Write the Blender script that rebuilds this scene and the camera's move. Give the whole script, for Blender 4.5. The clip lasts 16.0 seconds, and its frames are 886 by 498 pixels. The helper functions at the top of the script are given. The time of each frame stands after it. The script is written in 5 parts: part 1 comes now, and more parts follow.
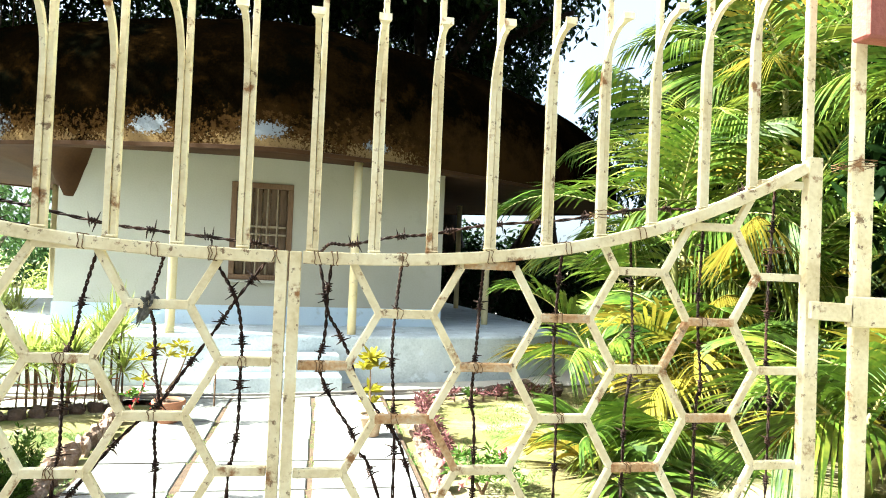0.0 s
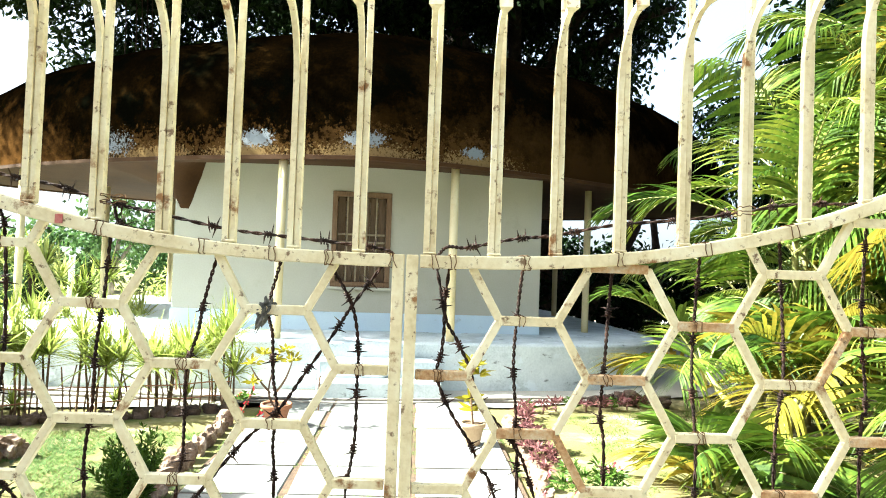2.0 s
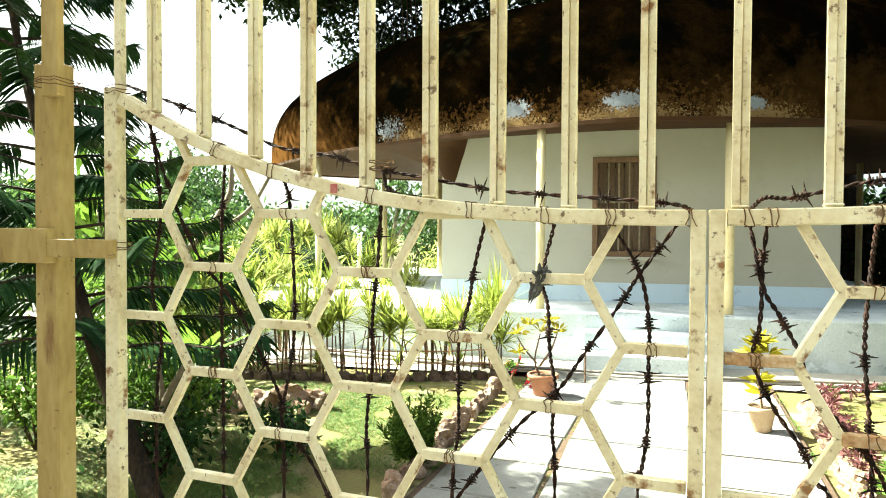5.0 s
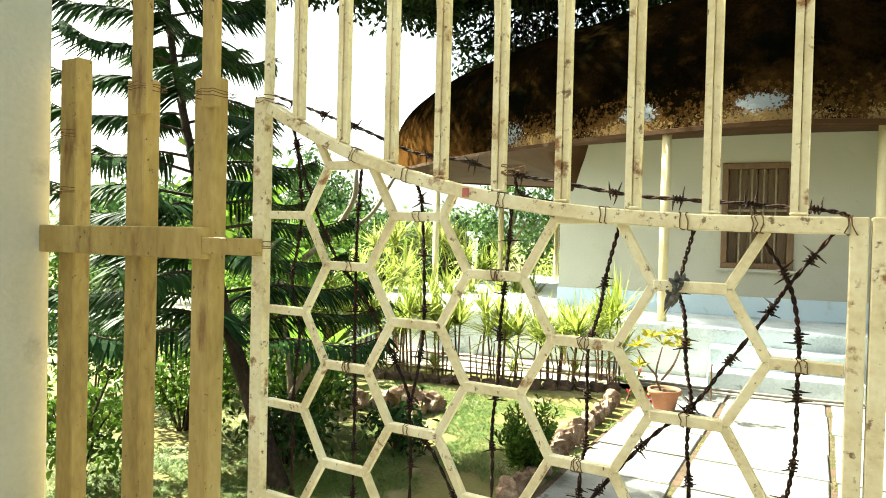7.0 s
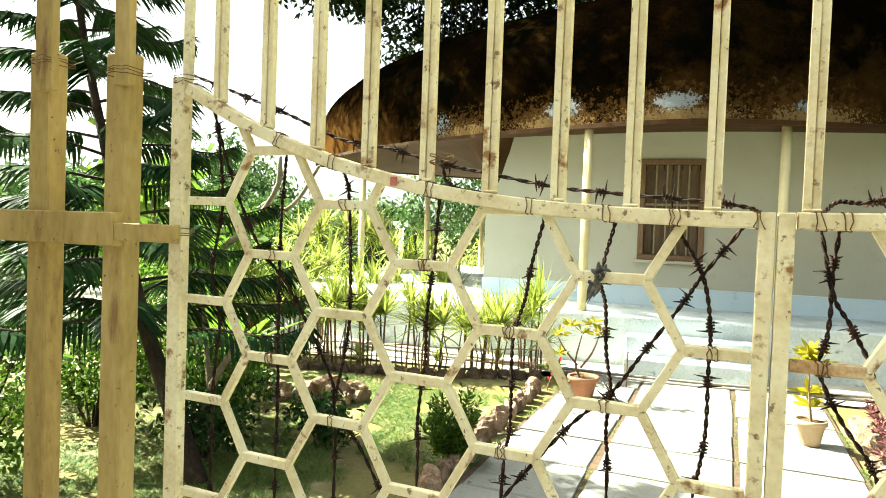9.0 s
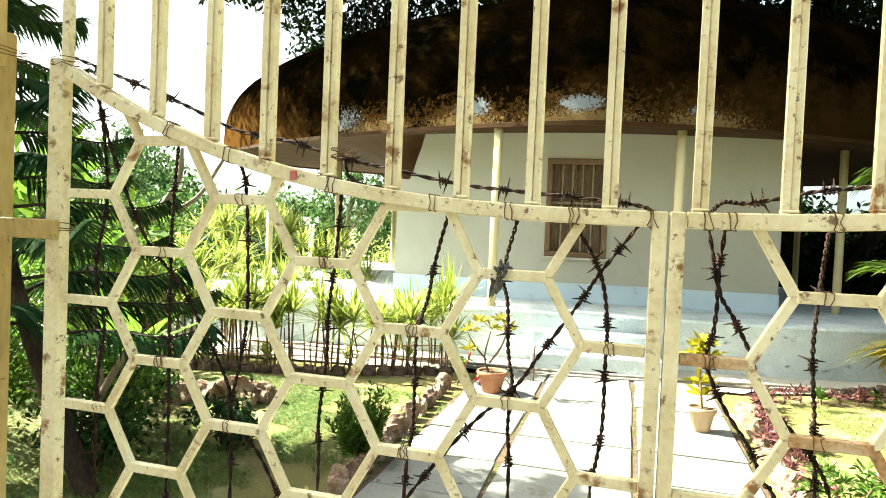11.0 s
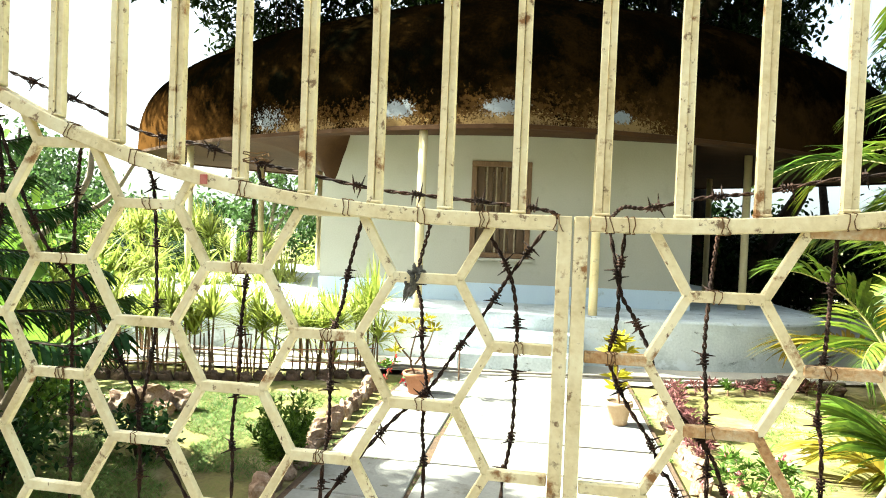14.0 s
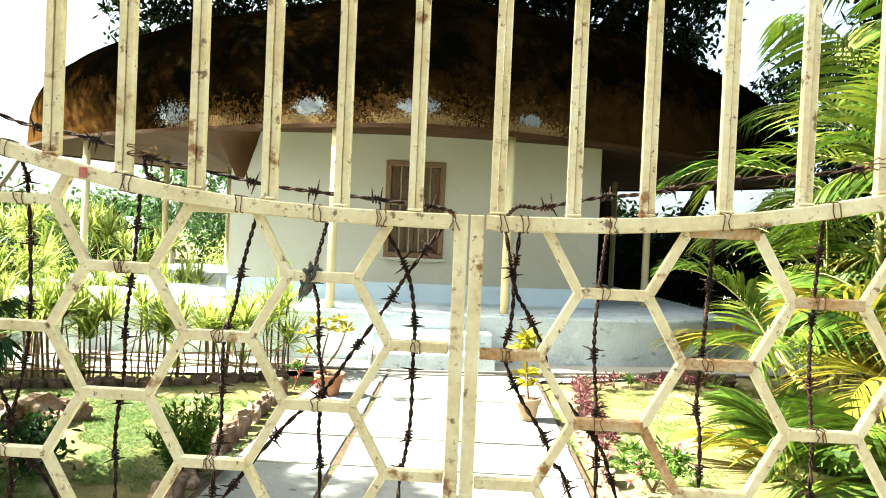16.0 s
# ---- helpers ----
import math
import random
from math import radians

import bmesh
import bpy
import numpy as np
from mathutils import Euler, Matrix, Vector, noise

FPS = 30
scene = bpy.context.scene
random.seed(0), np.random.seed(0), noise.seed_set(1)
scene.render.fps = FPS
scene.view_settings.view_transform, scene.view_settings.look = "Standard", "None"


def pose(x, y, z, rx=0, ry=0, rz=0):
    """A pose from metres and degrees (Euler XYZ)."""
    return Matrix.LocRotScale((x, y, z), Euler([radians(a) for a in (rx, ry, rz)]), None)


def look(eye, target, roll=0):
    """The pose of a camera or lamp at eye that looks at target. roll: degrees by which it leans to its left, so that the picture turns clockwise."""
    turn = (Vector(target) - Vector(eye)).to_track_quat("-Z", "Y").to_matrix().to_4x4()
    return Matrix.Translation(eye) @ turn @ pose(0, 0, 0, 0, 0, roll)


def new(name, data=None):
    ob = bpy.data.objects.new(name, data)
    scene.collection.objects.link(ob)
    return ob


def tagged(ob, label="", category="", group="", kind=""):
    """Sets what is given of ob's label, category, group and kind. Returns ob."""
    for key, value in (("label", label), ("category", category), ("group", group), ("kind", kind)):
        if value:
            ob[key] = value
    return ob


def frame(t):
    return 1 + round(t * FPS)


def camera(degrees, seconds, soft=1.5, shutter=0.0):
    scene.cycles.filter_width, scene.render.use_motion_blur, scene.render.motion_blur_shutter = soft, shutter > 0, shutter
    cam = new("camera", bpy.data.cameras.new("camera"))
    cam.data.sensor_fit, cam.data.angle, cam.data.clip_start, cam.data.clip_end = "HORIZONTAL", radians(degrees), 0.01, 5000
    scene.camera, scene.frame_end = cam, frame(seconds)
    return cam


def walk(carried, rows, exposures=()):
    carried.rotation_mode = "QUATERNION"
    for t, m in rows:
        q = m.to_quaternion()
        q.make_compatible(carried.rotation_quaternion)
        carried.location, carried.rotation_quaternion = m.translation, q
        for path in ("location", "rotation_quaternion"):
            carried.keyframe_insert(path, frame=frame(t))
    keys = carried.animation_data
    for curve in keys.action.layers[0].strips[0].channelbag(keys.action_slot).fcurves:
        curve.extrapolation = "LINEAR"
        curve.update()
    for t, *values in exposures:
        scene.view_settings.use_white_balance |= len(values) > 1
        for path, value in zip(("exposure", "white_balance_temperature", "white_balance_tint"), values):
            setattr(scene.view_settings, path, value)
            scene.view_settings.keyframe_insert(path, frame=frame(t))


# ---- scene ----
# ---- camera ----
cam = camera(68.03, 16.0, soft=1.0)
ROWS = [
    (0.0, 0.0604, -1.3432, 1.5595, -10.639, 1.259, -2.370),
    (0.5, 0.0578, -1.3483, 1.5677, -8.834, 1.288, -2.398),
    (1.0, 0.0506, -1.3283, 1.5632, -5.802, 1.623, -1.973),
    (1.5, 0.0196, -1.2868, 1.5552, -3.975, 1.259, -1.723),
    (2.0, 0.0180, -1.2548, 1.5510, -2.460, 1.560, -2.022),
    (2.5, -0.0164, -1.2110, 1.5543, -0.561, 0.838, -1.512),
    (3.0, -0.0507, -1.1825, 1.5594, 0.742, 0.117, -1.397),
    (3.5, -0.0634, -1.1525, 1.5332, 2.513, -0.625, -1.294),
    (4.0, -0.0301, -1.1159, 1.5418, 11.187, -1.481, -0.760),
    (4.5, -0.0075, -1.0998, 1.5361, 15.719, -1.339, -0.764),
    (5.0, -0.0400, -1.0884, 1.5349, 19.833, -1.425, -0.281),
    (5.2, -0.0258, -1.0905, 1.5236, 23.023, -0.548, -0.231),
    (7.3, -0.0681, -1.1100, 1.5325, 29.854, -1.047, -1.348),
    (7.5, -0.0700, -1.1113, 1.5342, 28.107, -1.282, -1.797),
    (8.0, -0.0685, -1.1040, 1.5311, 25.826, -1.049, -2.037),
    (8.2, -0.0695, -1.1098, 1.5285, 25.284, -1.077, -1.996),
    (10.3, -0.0628, -1.0831, 1.5290, 19.926, -2.685, -2.300),
    (10.5, -0.0624, -1.0813, 1.5272, 19.068, -2.587, -2.292),
    (11.0, -0.0595, -1.0774, 1.5300, 15.742, -1.711, -2.434),
    (11.5, -0.0480, -1.0784, 1.5334, 12.841, -1.427, -2.466),
    (12.0, -0.0430, -1.0805, 1.5335, 11.666, -1.401, -2.598),
    (12.5, -0.0390, -1.0837, 1.5340, 11.026, -1.573, -2.372),
    (13.0, -0.0348, -1.0882, 1.5363, 10.564, -1.208, -2.237),
    (13.5, -0.0335, -1.0884, 1.5362, 10.233, -1.234, -2.241),
    (14.0, -0.0334, -1.0882, 1.5358, 9.411, -1.342, -2.217),
    (14.5, -0.0283, -1.0888, 1.5349, 7.643, -1.341, -2.021),
    (15.0, -0.0187, -1.0886, 1.5352, 5.337, -1.259, -1.861),
    (15.5, -0.0103, -1.0823, 1.5354, 3.286, -1.045, -2.363),
    (16.0, -0.0026, -1.0808, 1.5342, 2.113, -1.058, -2.455),
]
walk(cam, [(t, pose(x, y, z, 90 + pitch, roll, yaw)) for t, x, y, z, yaw, pitch, roll in ROWS], [(0.0, 3.12, 5800, -2), (3.0, 3.20, 5950, -2), (5.0, 3.04, 6400, -6), (8.0, 2.92, 6750, -9), (12.0, 3.05, 6500, -7), (16.0, 3.08, 6300, -5)])

# ---- world, sun, exposure ----
SUN_DIR = Vector((-0.78, 0.03, 0.68)).normalized()      # towards the sun
world = bpy.data.worlds.new("world")
scene.world = world
world.use_nodes = True
wn = world.node_tree.nodes
sky = wn.new("ShaderNodeTexSky")
sky.sky_type = "NISHITA"
sky.sun_disc = False
sky.sun_elevation = math.asin(SUN_DIR.z)
sky.sun_rotation = math.atan2(SUN_DIR.x, SUN_DIR.y)
sky.air_density, sky.dust_density, sky.ozone_density = 0.5, 6.0, 0.4
wn["Background"].inputs[1].default_value = 0.05
world.node_tree.links.new(sky.outputs[0], wn["Background"].inputs[0])
# even white haze over the whole sky
haze, both = wn.new("ShaderNodeBackground"), wn.new("ShaderNodeAddShader")
haze.inputs[0].default_value, haze.inputs[1].default_value = (0.94, 0.98, 1.0, 1), 0.082
world.node_tree.links.new(wn["Background"].outputs[0], both.inputs[0])
world.node_tree.links.new(haze.outputs[0], both.inputs[1])
world.node_tree.links.new(both.outputs[0], wn["World Output"].inputs[0])
sun = new("sun", bpy.data.lights.new("sun", "SUN"))
sun.data.energy, sun.data.angle, sun.data.color = 5.0, radians(0.5), (1.0, 0.95, 0.84)
sun.matrix_world = look((0, 0, 0), -SUN_DIR)


# ---- materials ----
def mat(name, colours, scale=8.0, fine=60.0, rough=0.8, bump=0.3, metal=0.0, detail=6.0, random_tint=0.0, spread=(0.35, 0.65), stretch=(1, 1, 1), translucent=0.0, island=False):
    """Noise at two scales between the colours, with bump. stretch: scale along the object's axes."""
    m = bpy.data.materials.new(name)
    m.use_nodes = True
    n, l = m.node_tree.nodes, m.node_tree.links
    b = n["Principled BSDF"]
    tc, mp = n.new("ShaderNodeTexCoord"), n.new("ShaderNodeMapping")
    mp.inputs["Scale"].default_value = stretch
    l.new(tc.outputs["Object"], mp.inputs[0])
    big, small = n.new("ShaderNodeTexNoise"), n.new("ShaderNodeTexNoise")
    for t, s in ((big, scale), (small, fine)):
        t.inputs["Scale"].default_value, t.inputs["Detail"].default_value = s, detail
        l.new(mp.outputs[0], t.inputs["Vector"])
    mix = n.new("ShaderNodeMix")
    mix.inputs["Factor"].default_value = 0.35
    l.new(big.outputs["Fac"], mix.inputs["A"])
    l.new(small.outputs["Fac"], mix.inputs["B"])
    ramp = n.new("ShaderNodeValToRGB")
    lo, hi = spread
    for k, c in enumerate(colours):
        pos = lo + (hi - lo) * k / max(1, len(colours) - 1)
        e = ramp.color_ramp.elements[k] if k < 2 else ramp.color_ramp.elements.new(pos)
        e.position, e.color = pos, (*c, 1)
    l.new(mix.outputs[0], ramp.inputs[0])
    out = ramp.outputs[0]
    if random_tint or island:
        hsv, rnd = n.new("ShaderNodeHueSaturation"), n.new("ShaderNodeNewGeometry" if island else "ShaderNodeObjectInfo")
        rng = n.new("ShaderNodeMapRange")
        rng.inputs["To Min"].default_value, rng.inputs["To Max"].default_value = 1 - (random_tint or 0.3), 1 + (random_tint or 0.3)
        l.new(rnd.outputs["Random Per Island" if island else "Random"], rng.inputs["Value"])
        l.new(rng.outputs[0], hsv.inputs["Value"])
        l.new(out, hsv.inputs["Color"])
        out = hsv.outputs[0]
    l.new(out, b.inputs["Base Color"])
    b.inputs["Specular IOR Level"].default_value = 0.18 if rough > 0.7 else 0.4
    b.inputs["Roughness"].default_value, b.inputs["Metallic"].default_value = rough, metal
    bp = n.new("ShaderNodeBump")
    bp.inputs["Strength"].default_value, bp.inputs["Distance"].default_value = bump, 0.01
    l.new(small.outputs["Fac"], bp.inputs["Height"])
    l.new(bp.outputs[0], b.inputs["Normal"])
    if translucent:
        tr, ms = n.new("ShaderNodeBsdfTranslucent"), n.new("ShaderNodeMixShader")
        l.new(out, tr.inputs["Color"])
        ms.inputs[0].default_value = translucent
        l.new(b.outputs[0], ms.inputs[1])
        l.new(tr.outputs[0], ms.inputs[2])
        l.new(ms.outputs[0], n["Material Output"].inputs["Surface"])
    return m


def spots(m, colour, scale, lo, hi, seed=0.0, rough=None, stretch=(1, 1, 1)):
    """Adds a second layer to a material: patches of a colour where a noise passes a threshold."""
    n, l = m.node_tree.nodes, m.node_tree.links
    b = n["Principled BSDF"]
    old = b.inputs["Base Color"].links[0].from_socket
    tc, mp, t = n.new("ShaderNodeTexCoord"), n.new("ShaderNodeMapping"), n.new("ShaderNodeTexNoise")
    mp.inputs["Location"].default_value = (seed, seed * 1.7, seed * 0.6)
    mp.inputs["Scale"].default_value = stretch
    l.new(tc.outputs["Object"], mp.inputs[0])
    l.new(mp.outputs[0], t.inputs["Vector"])
    t.inputs["Scale"].default_value, t.inputs["Detail"].default_value, t.inputs["Roughness"].default_value = scale, 8, 0.65
    r = n.new("ShaderNodeMapRange")
    r.inputs["From Min"].default_value, r.inputs["From Max"].default_value = lo, hi
    l.new(t.outputs["Fac"], r.inputs["Value"])
    mx = n.new("ShaderNodeMix")
    mx.data_type = "RGBA"
    l.new(r.outputs[0], mx.inputs["Factor"])
    l.new(old, mx.inputs[6])
    mx.inputs[7].default_value = (*colour, 1)
    l.new(mx.outputs[2], b.inputs["Base Color"])
    return m


def marks(m, colour, centre, size, ragged=0.8, scale=9.0, speckle=0.0):
    """A patch of its own: a ragged area of a colour round a centre in the object's own axes."""
    n, l = m.node_tree.nodes, m.node_tree.links
    b = n["Principled BSDF"]
    old = b.inputs["Base Color"].links[0].from_socket
    tc, mp, t = n.new("ShaderNodeTexCoord"), n.new("ShaderNodeMapping"), n.new("ShaderNodeTexNoise")
    mp.inputs["Location"].default_value = [-c / s for c, s in zip(centre, size)]
    mp.inputs["Scale"].default_value = [1 / s for s in size]
    ln = n.new("ShaderNodeVectorMath")
    ln.operation = "LENGTH"
    l.new(tc.outputs["Object"], mp.inputs[0])
    l.new(mp.outputs[0], ln.inputs[0])
    l.new(tc.outputs["Object"], t.inputs["Vector"])
    t.inputs["Scale"].default_value, t.inputs["Detail"].default_value, t.inputs["Roughness"].default_value = scale, 8, 0.75
    add = n.new("ShaderNodeMath")
    add.operation = "MULTIPLY_ADD"
    l.new(t.outputs["Fac"], add.inputs[0])
    add.inputs[1].default_value = ragged * 4
    l.new(ln.outputs["Value"], add.inputs[2])
    r = n.new("ShaderNodeMapRange")
    r.inputs["From Min"].default_value, r.inputs["From Max"].default_value = 1.0 + ragged * 2.1 + 0.06 + speckle, 1.0 + ragged * 2.1 - 0.06 - speckle
    l.new(add.outputs[0], r.inputs["Value"])
    mx = n.new("ShaderNodeMix")
    mx.data_type = "RGBA"
    l.new(r.outputs[0], mx.inputs["Factor"])
    l.new(old, mx.inputs[6])
    mx.inputs[7].default_value = (*colour, 1)
    l.new(mx.outputs[2], b.inputs["Base Color"])
    return m


PAINT = spots(mat("cream_paint", [(0.58, 0.48, 0.27), (0.72, 0.63, 0.40), (0.80, 0.74, 0.52)], 9, 90, 0.55, 0.12), (0.25, 0.12, 0.04), 16, 0.585, 0.66)
spots(PAINT, (0.20, 0.13, 0.07), 45, 0.60, 0.66, 3.0)
spots(PAINT, (0.12, 0.06, 0.03), 80, 0.66, 0.70, 9.0, stretch=(1, 1, 0.4))
# tan copy of the cream paint with shade put into it, plus rust streaks
WORN_SHADED = spots(mat("worn_shaded_paint", [(0.27, 0.18, 0.055), (0.39, 0.275, 0.09), (0.48, 0.36, 0.145)], 6, 70, 0.6, 0.15, stretch=(1, 1, 0.35)), (0.17, 0.08, 0.03), 10, 0.56, 0.68, stretch=(1, 1, 0.3))
spots(WORN_SHADED, (0.10, 0.055, 0.03), 50, 0.63, 0.69, 4.0)
RUSTY = spots(mat("rusted_paint", [(0.28, 0.12, 0.045), (0.50, 0.32, 0.16), (0.60, 0.52, 0.37)], 14, 120, 0.8, 0.5), (0.06, 0.03, 0.02), 20, 0.58, 0.66)
RUST = mat("barbed_rust", [(0.008, 0.005, 0.004), (0.022, 0.011, 0.008), (0.05, 0.022, 0.013)], 30, 200, 0.85, 0.6)
TIE = mat("tie_wire_rust", [(0.07, 0.035, 0.015), (0.18, 0.10, 0.045)], 30, 200, 0.8, 0.4)
REDTAPE = mat("red_paint", [(0.42, 0.10, 0.09), (0.50, 0.22, 0.17)], 40, 150, 0.6, 0.2)
CLOTH = mat("grey_rag", [(0.05, 0.05, 0.045), (0.16, 0.155, 0.14)], 40, 160, 0.95, 0.6)
BRICKRED = mat("red_capping", [(0.22, 0.06, 0.045), (0.30, 0.09, 0.06)], 10, 90, 0.7, 0.3)
PLASTER = spots(mat("pillar_plaster", [(0.42, 0.42, 0.36), (0.50, 0.50, 0.44)], 3, 60, 0.85, 0.25), (0.32, 0.32, 0.28), 6, 0.60, 0.75)
WALL = spots(mat("house_wall", [(0.41, 0.39, 0.32), (0.47, 0.45, 0.38)], 1.2, 50, 0.85, 0.15), (0.38, 0.355, 0.285), 2.5, 0.58, 0.78)
BAND = spots(mat("pale_blue_band", [(0.52, 0.62, 0.72), (0.60, 0.70, 0.78)], 2, 50, 0.8, 0.2), (0.40, 0.45, 0.48), 7, 0.60, 0.72)
PLINTH = spots(mat("plinth_cement", [(0.40, 0.45, 0.47), (0.54, 0.59, 0.61), (0.64, 0.69, 0.70)], 2.2, 40, 0.9, 0.4), (0.62, 0.68, 0.72), 4, 0.56, 0.62, 2.0)
spots(PLINTH, (0.10, 0.11, 0.11), 5, 0.60, 0.70, 7.0, stretch=(1, 1, 2))
COLUMN = spots(mat("yellow_column", [(0.62, 0.50, 0.25), (0.70, 0.60, 0.36)], 5, 60, 0.7, 0.2), (0.35, 0.28, 0.18), 9, 0.62, 0.72)
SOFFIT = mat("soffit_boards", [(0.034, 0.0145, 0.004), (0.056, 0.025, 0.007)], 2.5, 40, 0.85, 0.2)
WOOD = mat("window_wood", [(0.12, 0.065, 0.03), (0.22, 0.13, 0.07)], 8, 60, 0.65, 0.4, stretch=(6, 6, 1))
DARKROOM = mat("shutter_boards", [(0.09, 0.055, 0.03), (0.17, 0.11, 0.06)], 6, 50, 0.7, 0.3, stretch=(5, 5, 1))
# stained roof, its near-black tones carrying the shade of the tree
ROOF = spots(mat("stained_shaded_roof", [(0.0010, 0.0007, 0.0003), (0.0030, 0.0018, 0.0006), (0.009, 0.0047, 0.0013)], 1.3, 28, 0.9, 0.8), (0.012, 0.0060, 0.0015), 2.2, 0.56, 0.68, 1.0)
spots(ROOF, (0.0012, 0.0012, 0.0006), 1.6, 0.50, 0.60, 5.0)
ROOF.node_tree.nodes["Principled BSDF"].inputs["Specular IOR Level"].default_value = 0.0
# lighter brown at the left end: sunlight painted into the roof colour
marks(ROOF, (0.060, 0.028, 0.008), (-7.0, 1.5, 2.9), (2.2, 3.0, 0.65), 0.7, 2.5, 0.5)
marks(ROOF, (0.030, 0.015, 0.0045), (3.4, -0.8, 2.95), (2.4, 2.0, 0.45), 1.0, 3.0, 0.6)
for x0, w in ((-2.9, 0.7), (-1.6, 0.6), (-0.1, 0.9), (1.3, 0.6)):
    marks(ROOF, (0.045, 0.023, 0.0075), (x0, -1.1, 2.92), (w * 0.8, 1.2, 0.22), 1.8, 14, 0.25)
    marks(ROOF, (0.16, 0.105, 0.045), (x0 + 0.1, -1.1, 2.89), (w * 0.55, 1.2, 0.08), 2.2, 32, 0.1)
for x0, y0, z0, w, h in ((-3.42, -0.7, 3.05, 0.32, 0.20), (-1.38, -1.15, 3.07, 0.22, 0.11), (-0.06, -1.3, 3.06, 0.26, 0.10), (1.35, -1.2, 3.02, 0.16, 0.07)):
    marks(ROOF, (0.17, 0.185, 0.20), (x0, y0, z0), (w * 0.75, 0.6, h * 0.8), 1.3, 26, 0.02)
SLAB = spots(mat("stone_slab", [(0.20, 0.20, 0.185), (0.26, 0.255, 0.24)], 3, 50, 0.85, 0.35, random_tint=0.12), (0.14, 0.13, 0.10), 3, 0.55, 0.68)
spots(SLAB, (0.09, 0.085, 0.06), 11, 0.62, 0.70, 6.0)
APRON = mat("pale_sand", [(0.38, 0.35, 0.30), (0.48, 0.445, 0.39)], 1.5, 60, 0.95, 0.4)
GROUND = spots(mat("dry_lawn", [(0.11, 0.085, 0.04), (0.16, 0.14, 0.05), (0.09, 0.115, 0.028)], 1.6, 45, 0.95, 0.6), (0.29, 0.25, 0.14), 1.1, 0.50, 0.62)
GRASS = mat("grass_blade", [(0.05, 0.11, 0.015), (0.11, 0.17, 0.03), (0.19, 0.195, 0.065)], 2.0, 30, 0.7, 0.0, translucent=0.35, island=True, random_tint=0.3)
UNSEEN_LANE = mat("unseen_lane", [(0.05, 0.048, 0.045), (0.09, 0.085, 0.078)], 2.0, 80, 0.9, 0.5)
STONE = mat("edging_stone", [(0.10, 0.055, 0.035), (0.20, 0.13, 0.09), (0.33, 0.26, 0.21)], 6, 60, 0.9, 0.7, random_tint=0.25)
DARKSTONE = mat("dark_edging", [(0.05, 0.035, 0.03), (0.12, 0.08, 0.06)], 8, 60, 0.9, 0.6, random_tint=0.3)
CLAY = spots(mat("terracotta", [(0.28, 0.12, 0.065), (0.36, 0.17, 0.10)], 8, 70, 0.85, 0.3), (0.50, 0.36, 0.27), 9, 0.60, 0.72)
PALECLAY = spots(mat("pale_terracotta", [(0.42, 0.30, 0.19), (0.52, 0.40, 0.27)], 8, 70, 0.85, 0.3), (0.60, 0.50, 0.38), 9, 0.60, 0.72)
SOIL = mat("soil", [(0.06, 0.04, 0.03), (0.12, 0.08, 0.05)], 20, 120, 1.0, 0.8)
STICK = mat("fence_stick", [(0.10, 0.06, 0.04), (0.20, 0.13, 0.08)], 20, 90, 0.9, 0.5, random_tint=0.3)
RAILCANE = mat("fence_cane", [(0.25, 0.10, 0.06), (0.36, 0.18, 0.11)], 15, 90, 0.8, 0.3)
HOSE = mat("grey_pipe", [(0.16, 0.14, 0.12), (0.26, 0.23, 0.20)], 12, 80, 0.6, 0.2)
BARK = mat("dark_bark", [(0.016, 0.011, 0.008), (0.035, 0.025, 0.018), (0.07, 0.05, 0.036)], 6, 50, 0.95, 0.9, stretch=(1, 1, 0.4))
GREYBARK = mat("grey_bark", [(0.14, 0.11, 0.08), (0.26, 0.22, 0.17)], 8, 60, 0.9, 0.6)
PALMSTEM = mat("palm_stem", [(0.16, 0.17, 0.05), (0.34, 0.30, 0.10)], 6, 50, 0.6, 0.3, stretch=(1, 1, 3))


def leafmat(name, colours, translucent=0.4, rough=0.5, tint=0.35, gloss=0.12):
    m = mat(name, colours, 1.3, 18, rough, 0.0, translucent=translucent, island=True, random_tint=tint)
    m.node_tree.nodes["Principled BSDF"].inputs["Specular IOR Level"].default_value = gloss
    return m


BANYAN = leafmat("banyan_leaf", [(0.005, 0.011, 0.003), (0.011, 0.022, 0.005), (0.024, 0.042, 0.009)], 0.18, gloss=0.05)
# leaf green taken almost to black: deep shade put into the colour
SHADEDLEAF = leafmat("shaded_leaf", [(0.003, 0.008, 0.002), (0.008, 0.018, 0.004), (0.018, 0.036, 0.008)], 0.15, gloss=0.03)
BAR = mat("bar_iron", [(0.20, 0.15, 0.09), (0.32, 0.26, 0.17)], 20, 90, 0.6, 0.2)
PALMLEAF = leafmat("palm_leaf", [(0.012, 0.036, 0.004), (0.070, 0.115, 0.011), (0.20, 0.21, 0.026)], 0.28, tint=0.55, gloss=0.25)
PALMYELLOW = leafmat("yellow_palm_leaf", [(0.15, 0.16, 0.018), (0.24, 0.20, 0.024), (0.30, 0.20, 0.032)], 0.4)
STRAP = leafmat("strap_leaf", [(0.16, 0.22, 0.03), (0.30, 0.34, 0.075), (0.46, 0.47, 0.22)], 0.4, tint=0.5)
NEEDLE = leafmat("pine_needle", [(0.008, 0.024, 0.009), (0.02, 0.05, 0.015), (0.04, 0.08, 0.02)], 0.15, gloss=0.05)
SHRUB = leafmat("shrub_leaf", [(0.025, 0.065, 0.010), (0.070, 0.125, 0.018), (0.13, 0.18, 0.03)], 0.35, tint=0.5)
